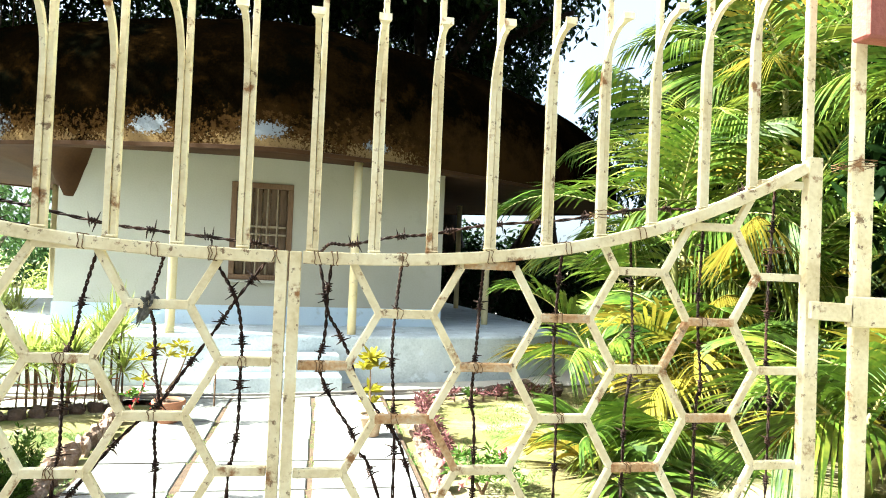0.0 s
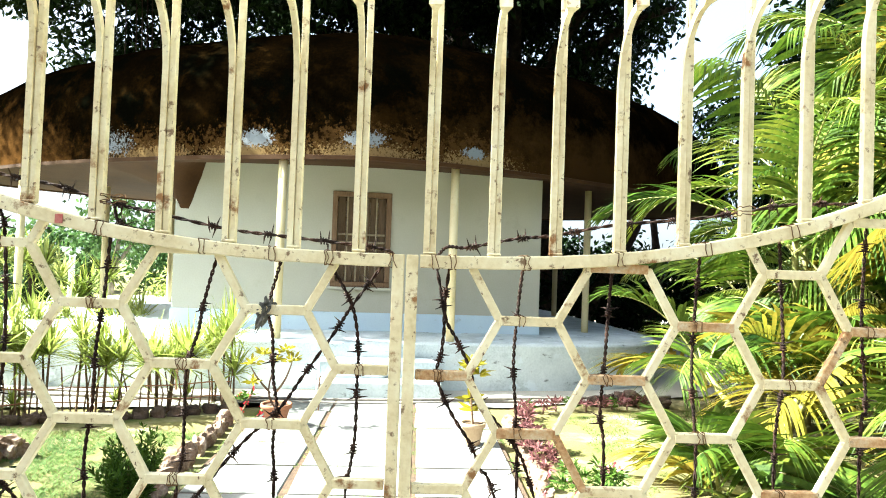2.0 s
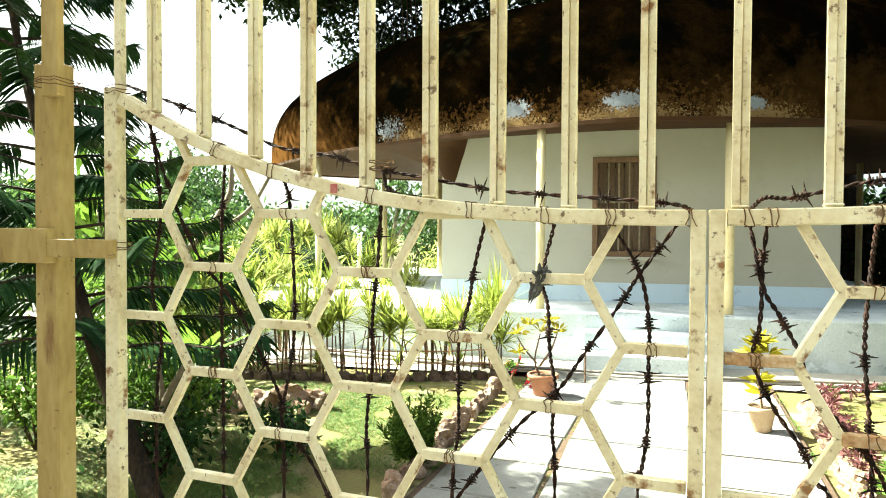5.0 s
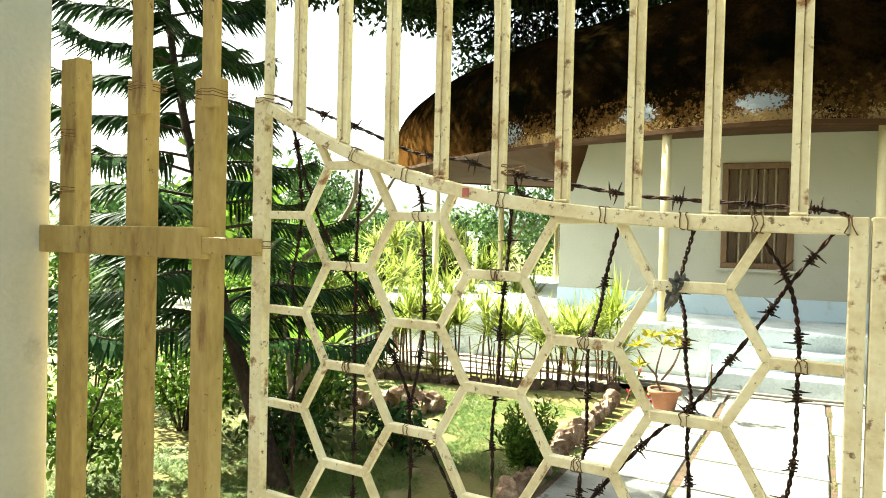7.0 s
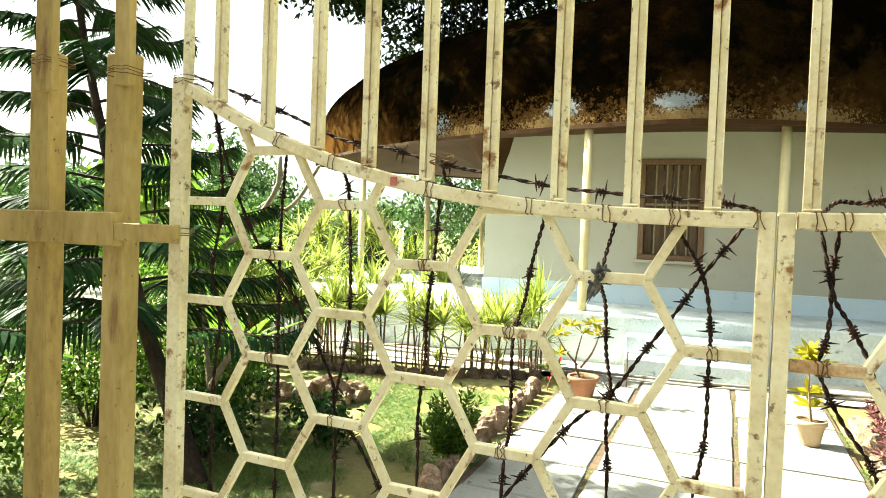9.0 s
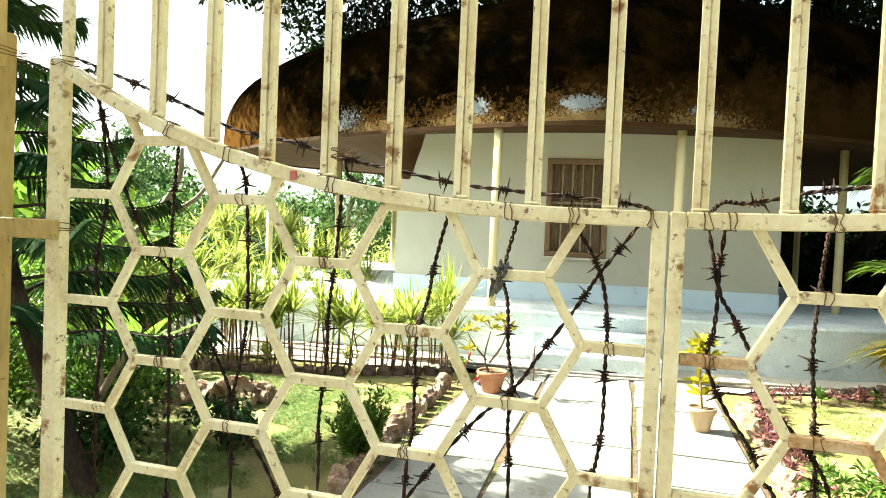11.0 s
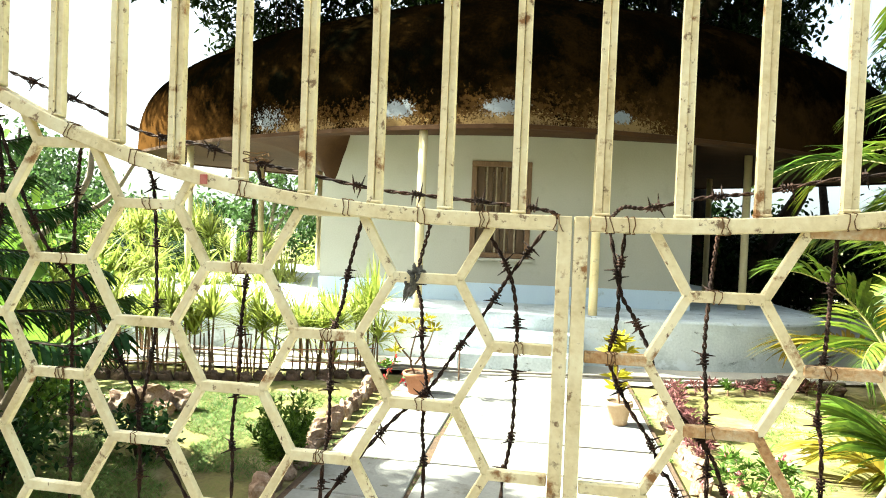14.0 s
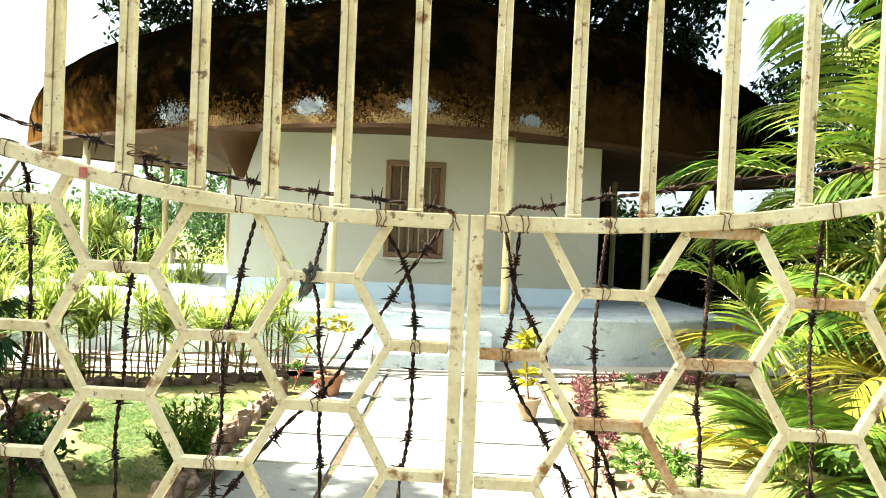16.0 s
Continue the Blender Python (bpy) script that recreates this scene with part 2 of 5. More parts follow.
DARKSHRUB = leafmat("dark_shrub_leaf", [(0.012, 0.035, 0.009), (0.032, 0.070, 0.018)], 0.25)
FARLEAF = leafmat("far_leaf", [(0.03, 0.075, 0.022), (0.065, 0.12, 0.035), (0.11, 0.16, 0.05)], 0.3, tint=0.5)
BANANA = leafmat("broad_leaf", [(0.08, 0.16, 0.022), (0.15, 0.23, 0.035)], 0.45)
CROTON = leafmat("yellow_croton_leaf", [(0.22, 0.20, 0.015), (0.34, 0.29, 0.025)], 0.35, tint=0.25)
PURPLE = leafmat("purple_leaf", [(0.09, 0.035, 0.04), (0.17, 0.07, 0.07), (0.16, 0.10, 0.06)], 0.3)
REDPETAL = leafmat("red_petal", [(0.65, 0.03, 0.05), (0.75, 0.08, 0.09)], 0.3, tint=0.15)
PINKPETAL = leafmat("pink_petal", [(0.60, 0.18, 0.22), (0.70, 0.30, 0.32)], 0.3, tint=0.2)


# ---- mesh helpers ----
def link(name, bm, material, parent=None, label="", smooth=False):
    me = bpy.data.meshes.new(name)
    bm.to_mesh(me)
    bm.free()
    if smooth:
        for p in me.polygons:
            p.use_smooth = True
    me.materials.append(material)
    ob = new(name, me)
    if parent is not None:
        ob.parent = parent
    if label:
        tagged(ob, label)
    return ob


part = link


def sheet(name, verts, faces, material, parent=None, label="", smooth=False):
    me = bpy.data.meshes.new(name)
    me.from_pydata([tuple(v) for v in verts], [], faces)
    me.materials.append(material)
    if smooth:
        for p in me.polygons:
            p.use_smooth = True
    ob = new(name, me)
    if parent is not None:
        ob.parent = parent
        if name in ("leaflets", "leaves", "needles", "flowers", "crown"):
            tagged(ob, kind="stuff")
    if label:
        tagged(ob, label)
    return ob


def thing(name, at, label, category, group="", kind="", rz=0.0):
    ob = new(name)
    ob.matrix_world = pose(*at, 0, 0, rz)
    return tagged(ob, label, category, group, kind)


def box(bm, c, s, bevel=0.0, m=None):
    r = bmesh.ops.create_cube(bm, size=1.0, matrix=(m or Matrix()) @ Matrix.Translation(c) @ Matrix.Diagonal((*s, 1)))
    if bevel:
        es = {e for v in r["verts"] for e in v.link_edges}
        bmesh.ops.bevel(bm, geom=list(es), offset=bevel, segments=1, affect="EDGES")
    return bm


def bar(a, b, w, d, bevel=0.0015):
    """A flat bar from a to b in the plane of the gate: w across it, d deep."""
    a, b = Vector(a), Vector(b)
    z = (b - a).normalized()
    y = Vector((0, 1, 0))
    x = y.cross(z).normalized()
    m = Matrix((x, y, z)).transposed().to_4x4()
    m.translation = (a + b) / 2
    return box(bmesh.new(), (0, 0, 0), (w, d, (b - a).length), bevel, m)


def tube_data(points, radii, sides=6, verts=None, faces=None, close=True):
    """Adds a tapered tube along the points to verts and faces."""
    verts = [] if verts is None else verts
    faces = [] if faces is None else faces
    pts = [Vector(p) for p in points]
    if not hasattr(radii, "__len__"):
        radii = [radii] * len(pts)
    base = len(verts)
    up = Vector((0.13, 0.21, 0.97))
    for i, p in enumerate(pts):
        t = (pts[min(i + 1, len(pts) - 1)] - pts[max(i - 1, 0)]).normalized()
        u = t.cross(up)
        if u.length < 0.1:
            u = t.cross(Vector((1, 0, 0)))
        u.normalize()
        v = t.cross(u)
        for k in range(sides):
            a = 2 * math.pi * k / sides
            verts.append(p + radii[i] * (math.cos(a) * u + math.sin(a) * v))
    for i in range(len(pts) - 1):
        for k in range(sides):
            a, b = base + i * sides + k, base + i * sides + (k + 1) % sides
            faces.append((a, b, b + sides, a + sides))
    if close:
        faces.append(tuple(base + k for k in reversed(range(sides))))
        faces.append(tuple(base + (len(pts) - 1) * sides + k for k in range(sides)))
    return verts, faces


def bend(points, n):
    """n + 1 points along a smooth curve through the points."""
    p = [Vector(q) for q in points]
    p = [2 * p[0] - p[1]] + p + [2 * p[-1] - p[-2]]
    out = []
    segs = len(p) - 3
    for i in range(n + 1):
        s = i / n * segs
        k = min(int(s), segs - 1)
        t = s - k
        a, b, c, d = p[k:k + 4]
        out.append(0.5 * (2 * b + (c - a) * t + (2 * a - 5 * b + 4 * c - d) * t * t + (3 * b - a - 3 * c + d) * t ** 3))
    return out


def leaf(verts, faces, base, way, side, length, width, droop=0.0, steps=2):
    """A pointed strip of a leaf from base along way, hanging by droop, folded a little along its middle."""
    k0 = len(verts)
    for i in range(steps + 1):
        s = i / steps
        c = base + way * (length * s) + Vector((0, 0, -droop * length * s * s))
        w = width * (0.35 + 1.3 * s if s < 0.5 else 2 * (1 - s)) if steps > 1 else width * (1 - s)
        w = max(w, 0.04 * width)
        verts.append(c - side * w * 0.5)
        verts.append(c + side * w * 0.5)
    for i in range(steps):
        a = k0 + 2 * i
        faces.append((a, a + 1, a + 3, a + 2))


def rand_way(r, flat=1.0):
    a, z = r.uniform(0, 2 * math.pi), r.uniform(-1, 1)
    s = math.sqrt(1 - z * z)
    return Vector((s * math.cos(a), s * math.sin(a), z * flat)).normalized()


def foliage(r, blobs, count, size, hang=0.3, fill=0.35):
    """Leaves in clumps within ellipsoids (x, y, z, rx, ry, rz), denser towards their outsides."""
    verts, faces = [], []
    tot = sum(b[3] * b[4] + b[5] * b[4] + b[3] * b[5] for b in blobs)
    for b in blobs:
        n = int(count * (b[3] * b[4] + b[5] * b[4] + b[3] * b[5]) / tot)
        clump = max(1, n // 14)
        for _ in range(clump):
            d = rand_way(r)
            q = r.uniform(fill, 1.0) ** 0.6 * r.uniform(0.85, 1.12)
            c = Vector((b[0] + d.x * b[3] * q, b[1] + d.y * b[4] * q, b[2] + d.z * b[5] * q))
            for _ in range(14):
                w = (rand_way(r) + Vector((0, 0, -hang))).normalized()
                s = w.cross(rand_way(r)).normalized()
                leaf(verts, faces, c + rand_way(r) * r.uniform(0, 3.2 * size), w, s, size * r.uniform(0.7, 1.3), size * 0.5, 0.15)
    return verts, faces


# ---- ground ----
def ground_sheet():
    r = random.Random(3)
    xs = [-300, -120, -60, -30, -18] + [-12 + 0.4 * i for i in range(61)] + [18, 30, 60, 120, 300]
    ys = [-300, -60, -15, -4] + [-2 + 0.4 * i for i in range(46)] + [20, 30, 60, 120, 300]
    v = [(x, y, -0.012 + 0.016 * noise.noise((x * 0.9, y * 0.9, 0)) if abs(x) < 12 and y < 16 else -0.01) for y in ys for x in xs]
    n = len(xs)
    f = [(j * n + i, j * n + i + 1, (j + 1) * n + i + 1, (j + 1) * n + i) for j in range(len(ys) - 1) for i in range(n - 1)]
    return tagged(sheet("ground", v, f, GROUND, smooth=True), "dry yellow-green lawn with bare sandy patches", "ground", kind="structure")


ground = ground_sheet()
# unseen dark ground, added so less light bounces onto the gate fronts
bm = bmesh.new()
bm.faces.new([bm.verts.new(q) for q in ((-30, -5.0, 0.02), (30, -5.0, 0.02), (30, -0.62, 0.02), (-30, -0.62, 0.02))])
tagged(link("road", bm, UNSEEN_LANE), "unseen plain dark lane added outside the gate to cut bounced light", "road", kind="structure")
# unseen wall, added to hold low sky light off the gate and house
tagged(link("sky_block_wall", box(bmesh.new(), (0, -5.2, 2.6), (34, 0.25, 5.4)), APRON), "unseen plain wall added across the lane to block low sky light", "wall", kind="structure")


def yard():
    """The pale swept yard between the fence and the house, and round it."""
    pts = [(-14, 5.6), (-4.6, 5.35), (-2.0, 5.75), (-1.9, 5.95), (1.1, 6.05), (2.6, 6.7), (5, 7.4), (9, 10), (9, 22), (-14, 22)]
    bm = bmesh.new()
    vs = [bm.verts.new((x, y, 0.012)) for x, y in pts]
    bm.faces.new(vs)
    bmesh.ops.triangulate(bm, faces=bm.faces[:])
    return tagged(link("pavement", bm, APRON), "pale swept sand yard in front of the house", "yard", kind="structure")


yard()

# ---- house ----
HOUSE = pose(-0.72, 8.17, 0, 0, 0, 5)
EZ, PZ = 2.85, 0.60          # eave and platform heights
RC, RA, RB, RP = (0.10, 3.5), 7.4, 5.0, 1.38      # roof plan in the house's axes


def plan(a, k=1.0):
    c, s = math.cos(a), math.sin(a)
    q = (abs(c) ** RP + abs(s) ** RP) ** (-1 / RP)
    return Vector((RC[0] + RA * k * q * c, RC[1] + RB * k * q * s))


def roof_z(s):
    return EZ + 2.34 * max(0.0, 1 - s ** 3) ** 0.33


house = new("house")
house.matrix_world = HOUSE
tagged(house, "round-roofed garden house with grey-cream walls on a raised platform", "house")


WX, WD, WT = 2.60, 5.2, 0.22


def build_roof():
    na, rows = 360, [1 - 0.004 * i for i in range(14)] + [0.944 - 0.022 * i for i in range(43)]
    rows = [s for s in rows if s > 0.01]
    v, f = [], []
    for s in rows:
        for k in range(na):
            a = 2 * math.pi * k / na
            p = plan(a, s)
            n = noise.noise((p.x * 1.5, p.y * 1.5, s * 6)) * 0.03
            v.append((p.x, p.y, roof_z(s) + (n if s < 0.99 else 0)))
    for j in range(len(rows) - 1):
        for k in range(na):
            b = (k + 1) % na
            f.append((j * na + k, j * na + b, (j + 1) * na + b, (j + 1) * na + k))
    v.append((RC[0], RC[1], roof_z(0)))
    j = (len(rows) - 1) * na
    for k in range(na):
        f.append((j + k, j + (k + 1) % na, len(v) - 1))
    sheet("roof", v, f, ROOF, house, "weathered domed roof with rust stains and lichen, tree shade and sunlit end in its colour", True)
    # lip of the eave and the underside
    v, f = [], []
    for k in range(na):
        a = 2 * math.pi * k / na
        o, i = plan(a, 1.006), plan(a, 0.985)
        v += [(*o, EZ - 0.045), (*o, EZ + 0.004), (*i, EZ + 0.03), (*i, EZ - 0.045)]
    for k in range(na):
        b = (k + 1) % na
        for q in range(4):
            f.append((k * 4 + q, b * 4 + q, b * 4 + (q + 1) % 4, k * 4 + (q + 1) % 4))
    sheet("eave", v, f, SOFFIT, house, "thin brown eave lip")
    v, f = [], []
    steps = 9
    for k in range(na):
        o = plan(2 * math.pi * k / na, 0.985)
        d = o - Vector(RC)
        reach = d.length
        d.normalize()
        inner = min((WX - 0.02 - RC[0] * (1 if d.x > 0 else -1)) / max(abs(d.x), 1e-4), ((5.6 - RC[1]) if d.y > 0 else (RC[1] - 0.02)) / max(abs(d.y), 1e-4))
        cove = min(1.7, 0.96 * (reach - inner))
        p0 = Vector(RC) + d * inner
        near = max(0.0, min(1.0, (-WX + 0.34 - p0.x) / 0.08))
        drop = -0.13 + 0.78 * near * max(0.0, min(1.0, 2.2 - p0.y * 0.5))
        for q in range(steps + 1):
            p = Vector(RC) + d * (inner + cove * q / steps)
            v.append((p.x, p.y, EZ - 0.03 - drop * (1 - q / steps) ** 2.2))
        v.append((o.x, o.y, EZ - 0.02))
    w = steps + 2
    for k in range(na):
        b = (k + 1) % na
        for q in range(w - 1):
            f.append((k * w + q, b * w + q, b * w + q + 1, k * w + q + 1))
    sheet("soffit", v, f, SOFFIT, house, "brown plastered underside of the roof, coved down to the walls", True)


build_roof()

W0, W1, WZ0, WZ1 = -0.46, 0.38, 1.22, 2.58          # window opening


def build_walls():
    top = EZ + 0.1
    bm = bmesh.new()
    zc, zh = (PZ + top) / 2, top - PZ
    box(bm, ((-WX + W0) / 2, WT / 2, zc), (W0 + WX, WT, zh))
    box(bm, ((WX + W1) / 2, WT / 2, zc), (WX - W1, WT, zh))
    box(bm, ((W0 + W1) / 2, WT / 2, (PZ + WZ0) / 2), (W1 - W0, WT, WZ0 - PZ))
    box(bm, ((W0 + W1) / 2, WT / 2, (top + WZ1) / 2), (W1 - W0, WT, top - WZ1))
    link("wall", bm, WALL, house, "pale grey-cream plastered wall")
    for sx in (-1, 1):
        link("wall", box(bmesh.new(), (sx * (WX - WT / 2), WT + WD / 2, zc), (WT, WD, zh)), WALL, house)
    link("wall", box(bmesh.new(), (0, WT + WD + WT / 2, zc), (2 * WX, WT, zh)), WALL, house)
    # painted skirting band, chipped along its upper edge
    bm = box(bmesh.new(), (0, -0.008, PZ + 0.13), (2 * WX + 0.024, 0.024, 0.26), 0.004)
    link("skirting", bm, BAND, house, "pale blue painted skirting band, chipped")


build_walls()


def build_window():
    win = new("window")
    win.parent = house
    tagged(win, "brown wooden window with upright bars, shut behind")
    t = 0.075
    for x in (W0 + t / 2, W1 - t / 2):
        link("frame", box(bmesh.new(), (x, 0.03, (WZ0 + WZ1) / 2), (t, 0.10, WZ1 - WZ0 - 2 * t), 0.006), WOOD, win)
    for z in (WZ0 + t / 2, WZ1 - t / 2):
        link("frame", box(bmesh.new(), ((W0 + W1) / 2, 0.03, z), (W1 - W0, 0.10, t), 0.006), WOOD, win)
    for k in range(1, 5):
        x = W0 + t + (W1 - W0 - 2 * t) * k / 5
        link("bar", box(bmesh.new(), (x, 0.03, (WZ0 + WZ1) / 2), (0.022, 0.022, WZ1 - WZ0 - 2 * t), 0.004), BAR, win, "tan iron bar")
    for z in (1.86, 1.97):
        link("cross_bar", box(bmesh.new(), ((W0 + W1) / 2, 0.045, z), (W1 - W0 - 2 * t, 0.012, 0.03), 0.003), BAR, win)
    for sx in (-1, 1):
        w = (W1 - W0 - 2 * t) / 2 - 0.004
        bm = bmesh.new()
        for q in range(3):
            box(bm, ((W0 + W1) / 2 + sx * (0.002 + w * (q + 0.5) / 3), 0.11, (WZ0 + WZ1) / 2), (w / 3 - 0.004, 0.025, WZ1 - WZ0 - 2 * t), 0.003)
        link("shutter", bm, DARKROOM, win, "brown boarded shutter")
    link("sill", box(bmesh.new(), ((W0 + W1) / 2, -0.02, WZ0 - 0.02), (W1 - W0 + 0.10, 0.10, 0.04), 0.006), WALL, win, "thin plastered sill")


build_window()


def platform_plan(a, k=1.0):
    c, s = math.cos(a), math.sin(a)
    p = 6.0
    q = (abs(c) ** p + abs(s) ** p) ** (-1 / p)
    return Vector((-0.8 + 5.3 * k * q * c, 3.25 + 4.55 * k * q * s))


def build_platform():
    na = 200
    v, f = [], []
    rings = ((1.0, -0.05), (1.0, PZ - 0.03), (0.997, PZ - 0.008), (0.99, PZ), (0.3, PZ))
    for k_, z in rings:
        for k in range(na):
            p = platform_plan(2 * math.pi * k / na, k_)
            v.append((p.x, p.y, z))
    for j in range(len(rings) - 1):
        for k in range(na):
            b = (k + 1) % na
            f.append((j * na + k, j * na + b, (j + 1) * na + b, (j + 1) * na + k))
    sheet("platform", v, f, PLINTH, house, "grey-blue cement platform with stains and moss")
    for k, (d, z) in enumerate(((0.62, 0.21), (0.31, 0.41))):
        bm = box(bmesh.new(), (0.0, 0, z / 2), (1.42, d, z), 0.012)
        bmesh.ops.translate(bm, verts=bm.verts, vec=(0.22, -1.32 - d / 2, 0))
        link("step", bm, PLINTH, house, "worn cement step")


build_platform()


def build_columns():
    inv = HOUSE.inverted()
    spotsxy = [(-1.66, 6.95), (0.50, 7.18), (-6.0, 9.0), (-5.75, 11.2), (-5.2, 13.0), (2.72, 9.0), (3.0, 12.6)]
    for x, y in spotsxy:
        p = inv @ Vector((x, y, 0))
        v, f = tube_data([(p.x, p.y, PZ - 0.01), (p.x, p.y, PZ + 0.1), (p.x, p.y, EZ + 0.02)], 0.055, 12)
        sheet("column", v, f, COLUMN, house, "slim yellow-cream column", True)


build_columns()


# ---- gate ----
def rail_z(x):
    return 1.560 + 0.27 * (abs(x) / 1.18) ** 2.6


GX0, GSTEP, GHALF, GROW = 0.068, 0.172, 0.056, 0.214
BOTTOM = 0.16


def hexagon_nodes(k):
    """Heights of the short level bars of column k."""
    z0 = 1.660 if k % 2 else 1.767
    return [z0 - GROW * j for j in range(9) if z0 - GROW * j > BOTTOM + 0.03]


def build_leaf(side):
    leaf_ = thing("gate_leaf", (0, 0, 0), "cream-painted iron gate leaf with hexagons below upright pickets, rusting", "gate", "gate leaves")
    sx = -1 if side < 0 else 1
    r = random.Random(11 + side)

    def add(name, bm, m=PAINT, label=""):
        return part(name, bm, m, leaf_, label)

    add("stile", bar((sx * 0.0132, 0, BOTTOM), (sx * 0.0132, 0, rail_z(0) + 0.012), 0.0225, 0.030), PAINT, "meeting stile")
    add("stile", bar((sx * 1.18, 0, BOTTOM), (sx * 1.18, 0, rail_z(1.18) + 0.01), 0.036, 0.026), PAINT, "hinge stile")
    # curved top rail
    n = 40
    bm = bmesh.new()
    ring = []
    for i in range(n + 1):
        x = 0.028 + (1.152 - 0.028) * i / n
        z = rail_z(x)
        dz = (rail_z(x + 0.001) - z) / 0.001
        nx, nz = -dz / math.hypot(1, dz), 1 / math.hypot(1, dz)
        h, d = 0.0125, 0.017
        w = 0.0008 * noise.noise((x * 20, side, 0))
        ring.append([bm.verts.new((sx * (x + nx * o), y, z + nz * o + w)) for o, y in ((-h, -d + 0.002), (-h + 0.002, -d), (h - 0.002, -d), (h, -d + 0.002), (h, d), (-h, d))])
    for i in range(n):
        for q in range(6):
            fs = (ring[i][q], ring[i][(q + 1) % 6], ring[i + 1][(q + 1) % 6], ring[i + 1][q])
            bm.faces.new(fs if sx < 0 else fs[::-1])
    bm.faces.new(ring[0]), bm.faces.new(ring[-1])
    bmesh.ops.recalc_face_normals(bm, faces=bm.faces[:])
    add("top_rail", bm, PAINT, "sagging curved top rail")
    add("bottom_rail", bar((sx * 0.027, 0, BOTTOM + 0.015), (sx * 1.152, 0, BOTTOM + 0.015), 0.03, 0.03))
    # pickets: a square rod behind, a flat strip in front that curls out at its top
    first = 0.090 if side < 0 else 0.045
    for k in range(9):
        x = sx * (first + 0.1225 * k) + r.uniform(-0.003, 0.003)
        z0 = rail_z(x) + 0.012
        add("picket", bar((x + 0.0058, 0.001, z0), (x + 0.0058 + r.uniform(-0.003, 0.003), 0.001, 2.75), 0.0120, 0.016), PAINT)
        zt = 2.0 + rail_z(x) - 1.56
        pts = [Vector((x, -0.004, z0)), Vector((x, -0.004, zt - 0.11)), Vector((x, -0.012, zt - 0.065)), Vector((x, -0.036, zt - 0.020)), Vector((x, -0.072, zt + 0.008)), Vector((x, -0.120, zt + 0.016))]
        c = [pts[0]] + bend(pts[1:], 10)
        bm = bmesh.new()
        rg = []
        for i, p in enumerate(c):
            t = (c[min(i + 1, len(c) - 1)] - c[max(i - 1, 0)]).normalized()
            nn = Vector((0, t.z, -t.y))
            w, d = 0.0054, 0.007
            if i == len(c) - 1:
                w = 0.012
            rg.append([bm.verts.new(p + Vector((a * w - 0.0066, 0, 0)) + nn * (b * d)) for a, b in ((-1, -1), (1, -1), (1, 1), (-1, 1))])
        for i in range(len(c) - 1):
            for q in range(4):
                bm.faces.new((rg[i][q], rg[i][(q + 1) % 4], rg[i + 1][(q + 1) % 4], rg[i + 1][q]))
        bm.faces.new(rg[0]), bm.faces.new(rg[-1])
        bmesh.ops.recalc_face_normals(bm, faces=bm.faces[:])
        add("picket_strip", bm, PAINT)
        add("weld_foot", box(bmesh.new(), (x, -0.002, z0 + 0.004), (0.025, 0.022, 0.005), 0.002), PAINT)
    add("picket", bar((sx * 1.170, 0.006, rail_z(1.17) + 0.01), (sx * 1.170, 0.006, 2.75), 0.02, 0.016), PAINT)
    # hexagon lattice, hanging a little unevenly

    def drop(x):
        return 0.012 + 0.006 * abs(x) if side < 0 else 0.006

    for k in range(7):
        xc = GX0 + GSTEP * k
        xa, xb = xc - GHALF, xc + GHALF
        if k == 0:
            xa = 0.026
        if k == 6:
            xb = 1.152
        for z in hexagon_nodes(k):
            zr = rail_z((xa + xb) / 2) - 0.008
            if z + drop(xc) < zr:
                m = RUSTY if r.random() < (0.0 if side < 0 else 0.3) else PAINT
                add("level_bar", bar((sx * xa, 0, z + drop(xa)), (sx * xb, 0, z + drop(xb)), 0.018, 0.016), m, "rusted level bar" if m is RUSTY else "")
        if k < 6:
            xn = xc + GSTEP - GHALF
            for z in hexagon_nodes(k):
                for dz in (GROW / 2, -GROW / 2):
                    a, b = Vector((xb, 0, z + drop(xb))), Vector((xn, 0, z + dz + drop(xn)))
                    fa, fb = a.z - rail_z(a.x) + 0.010, b.z - rail_z(b.x) + 0.010
                    if fa > 0 and fb > 0 or min(a.z, b.z) < BOTTOM + 0.03:
                        continue
                    if fa > 0:
                        a = a.lerp(b, fa / (fa - fb))
                    elif fb > 0:
                        b = b.lerp(a, fb / (fb - fa))
                    if (b - a).length < 0.025:
                        continue
                    m = RUSTY if r.random() < (0.0 if side < 0 else 0.05) else PAINT
                    add("slant_bar", bar((sx * a.x, 0.001, a.z), (sx * b.x, 0.001, b.z), 0.0155, 0.0145), m, "rusted slanting bar" if m is RUSTY else "")
    if side < 0:
        add("paint_mark", box(bmesh.new(), (-0.640, -0.0185, rail_z(0.640)), (0.014, 0.002, 0.017), 0.0005, Matrix()), REDTAPE, "smear of red paint")
    return leaf_


gate_left = build_leaf(-1)
gate_right = build_leaf(1)


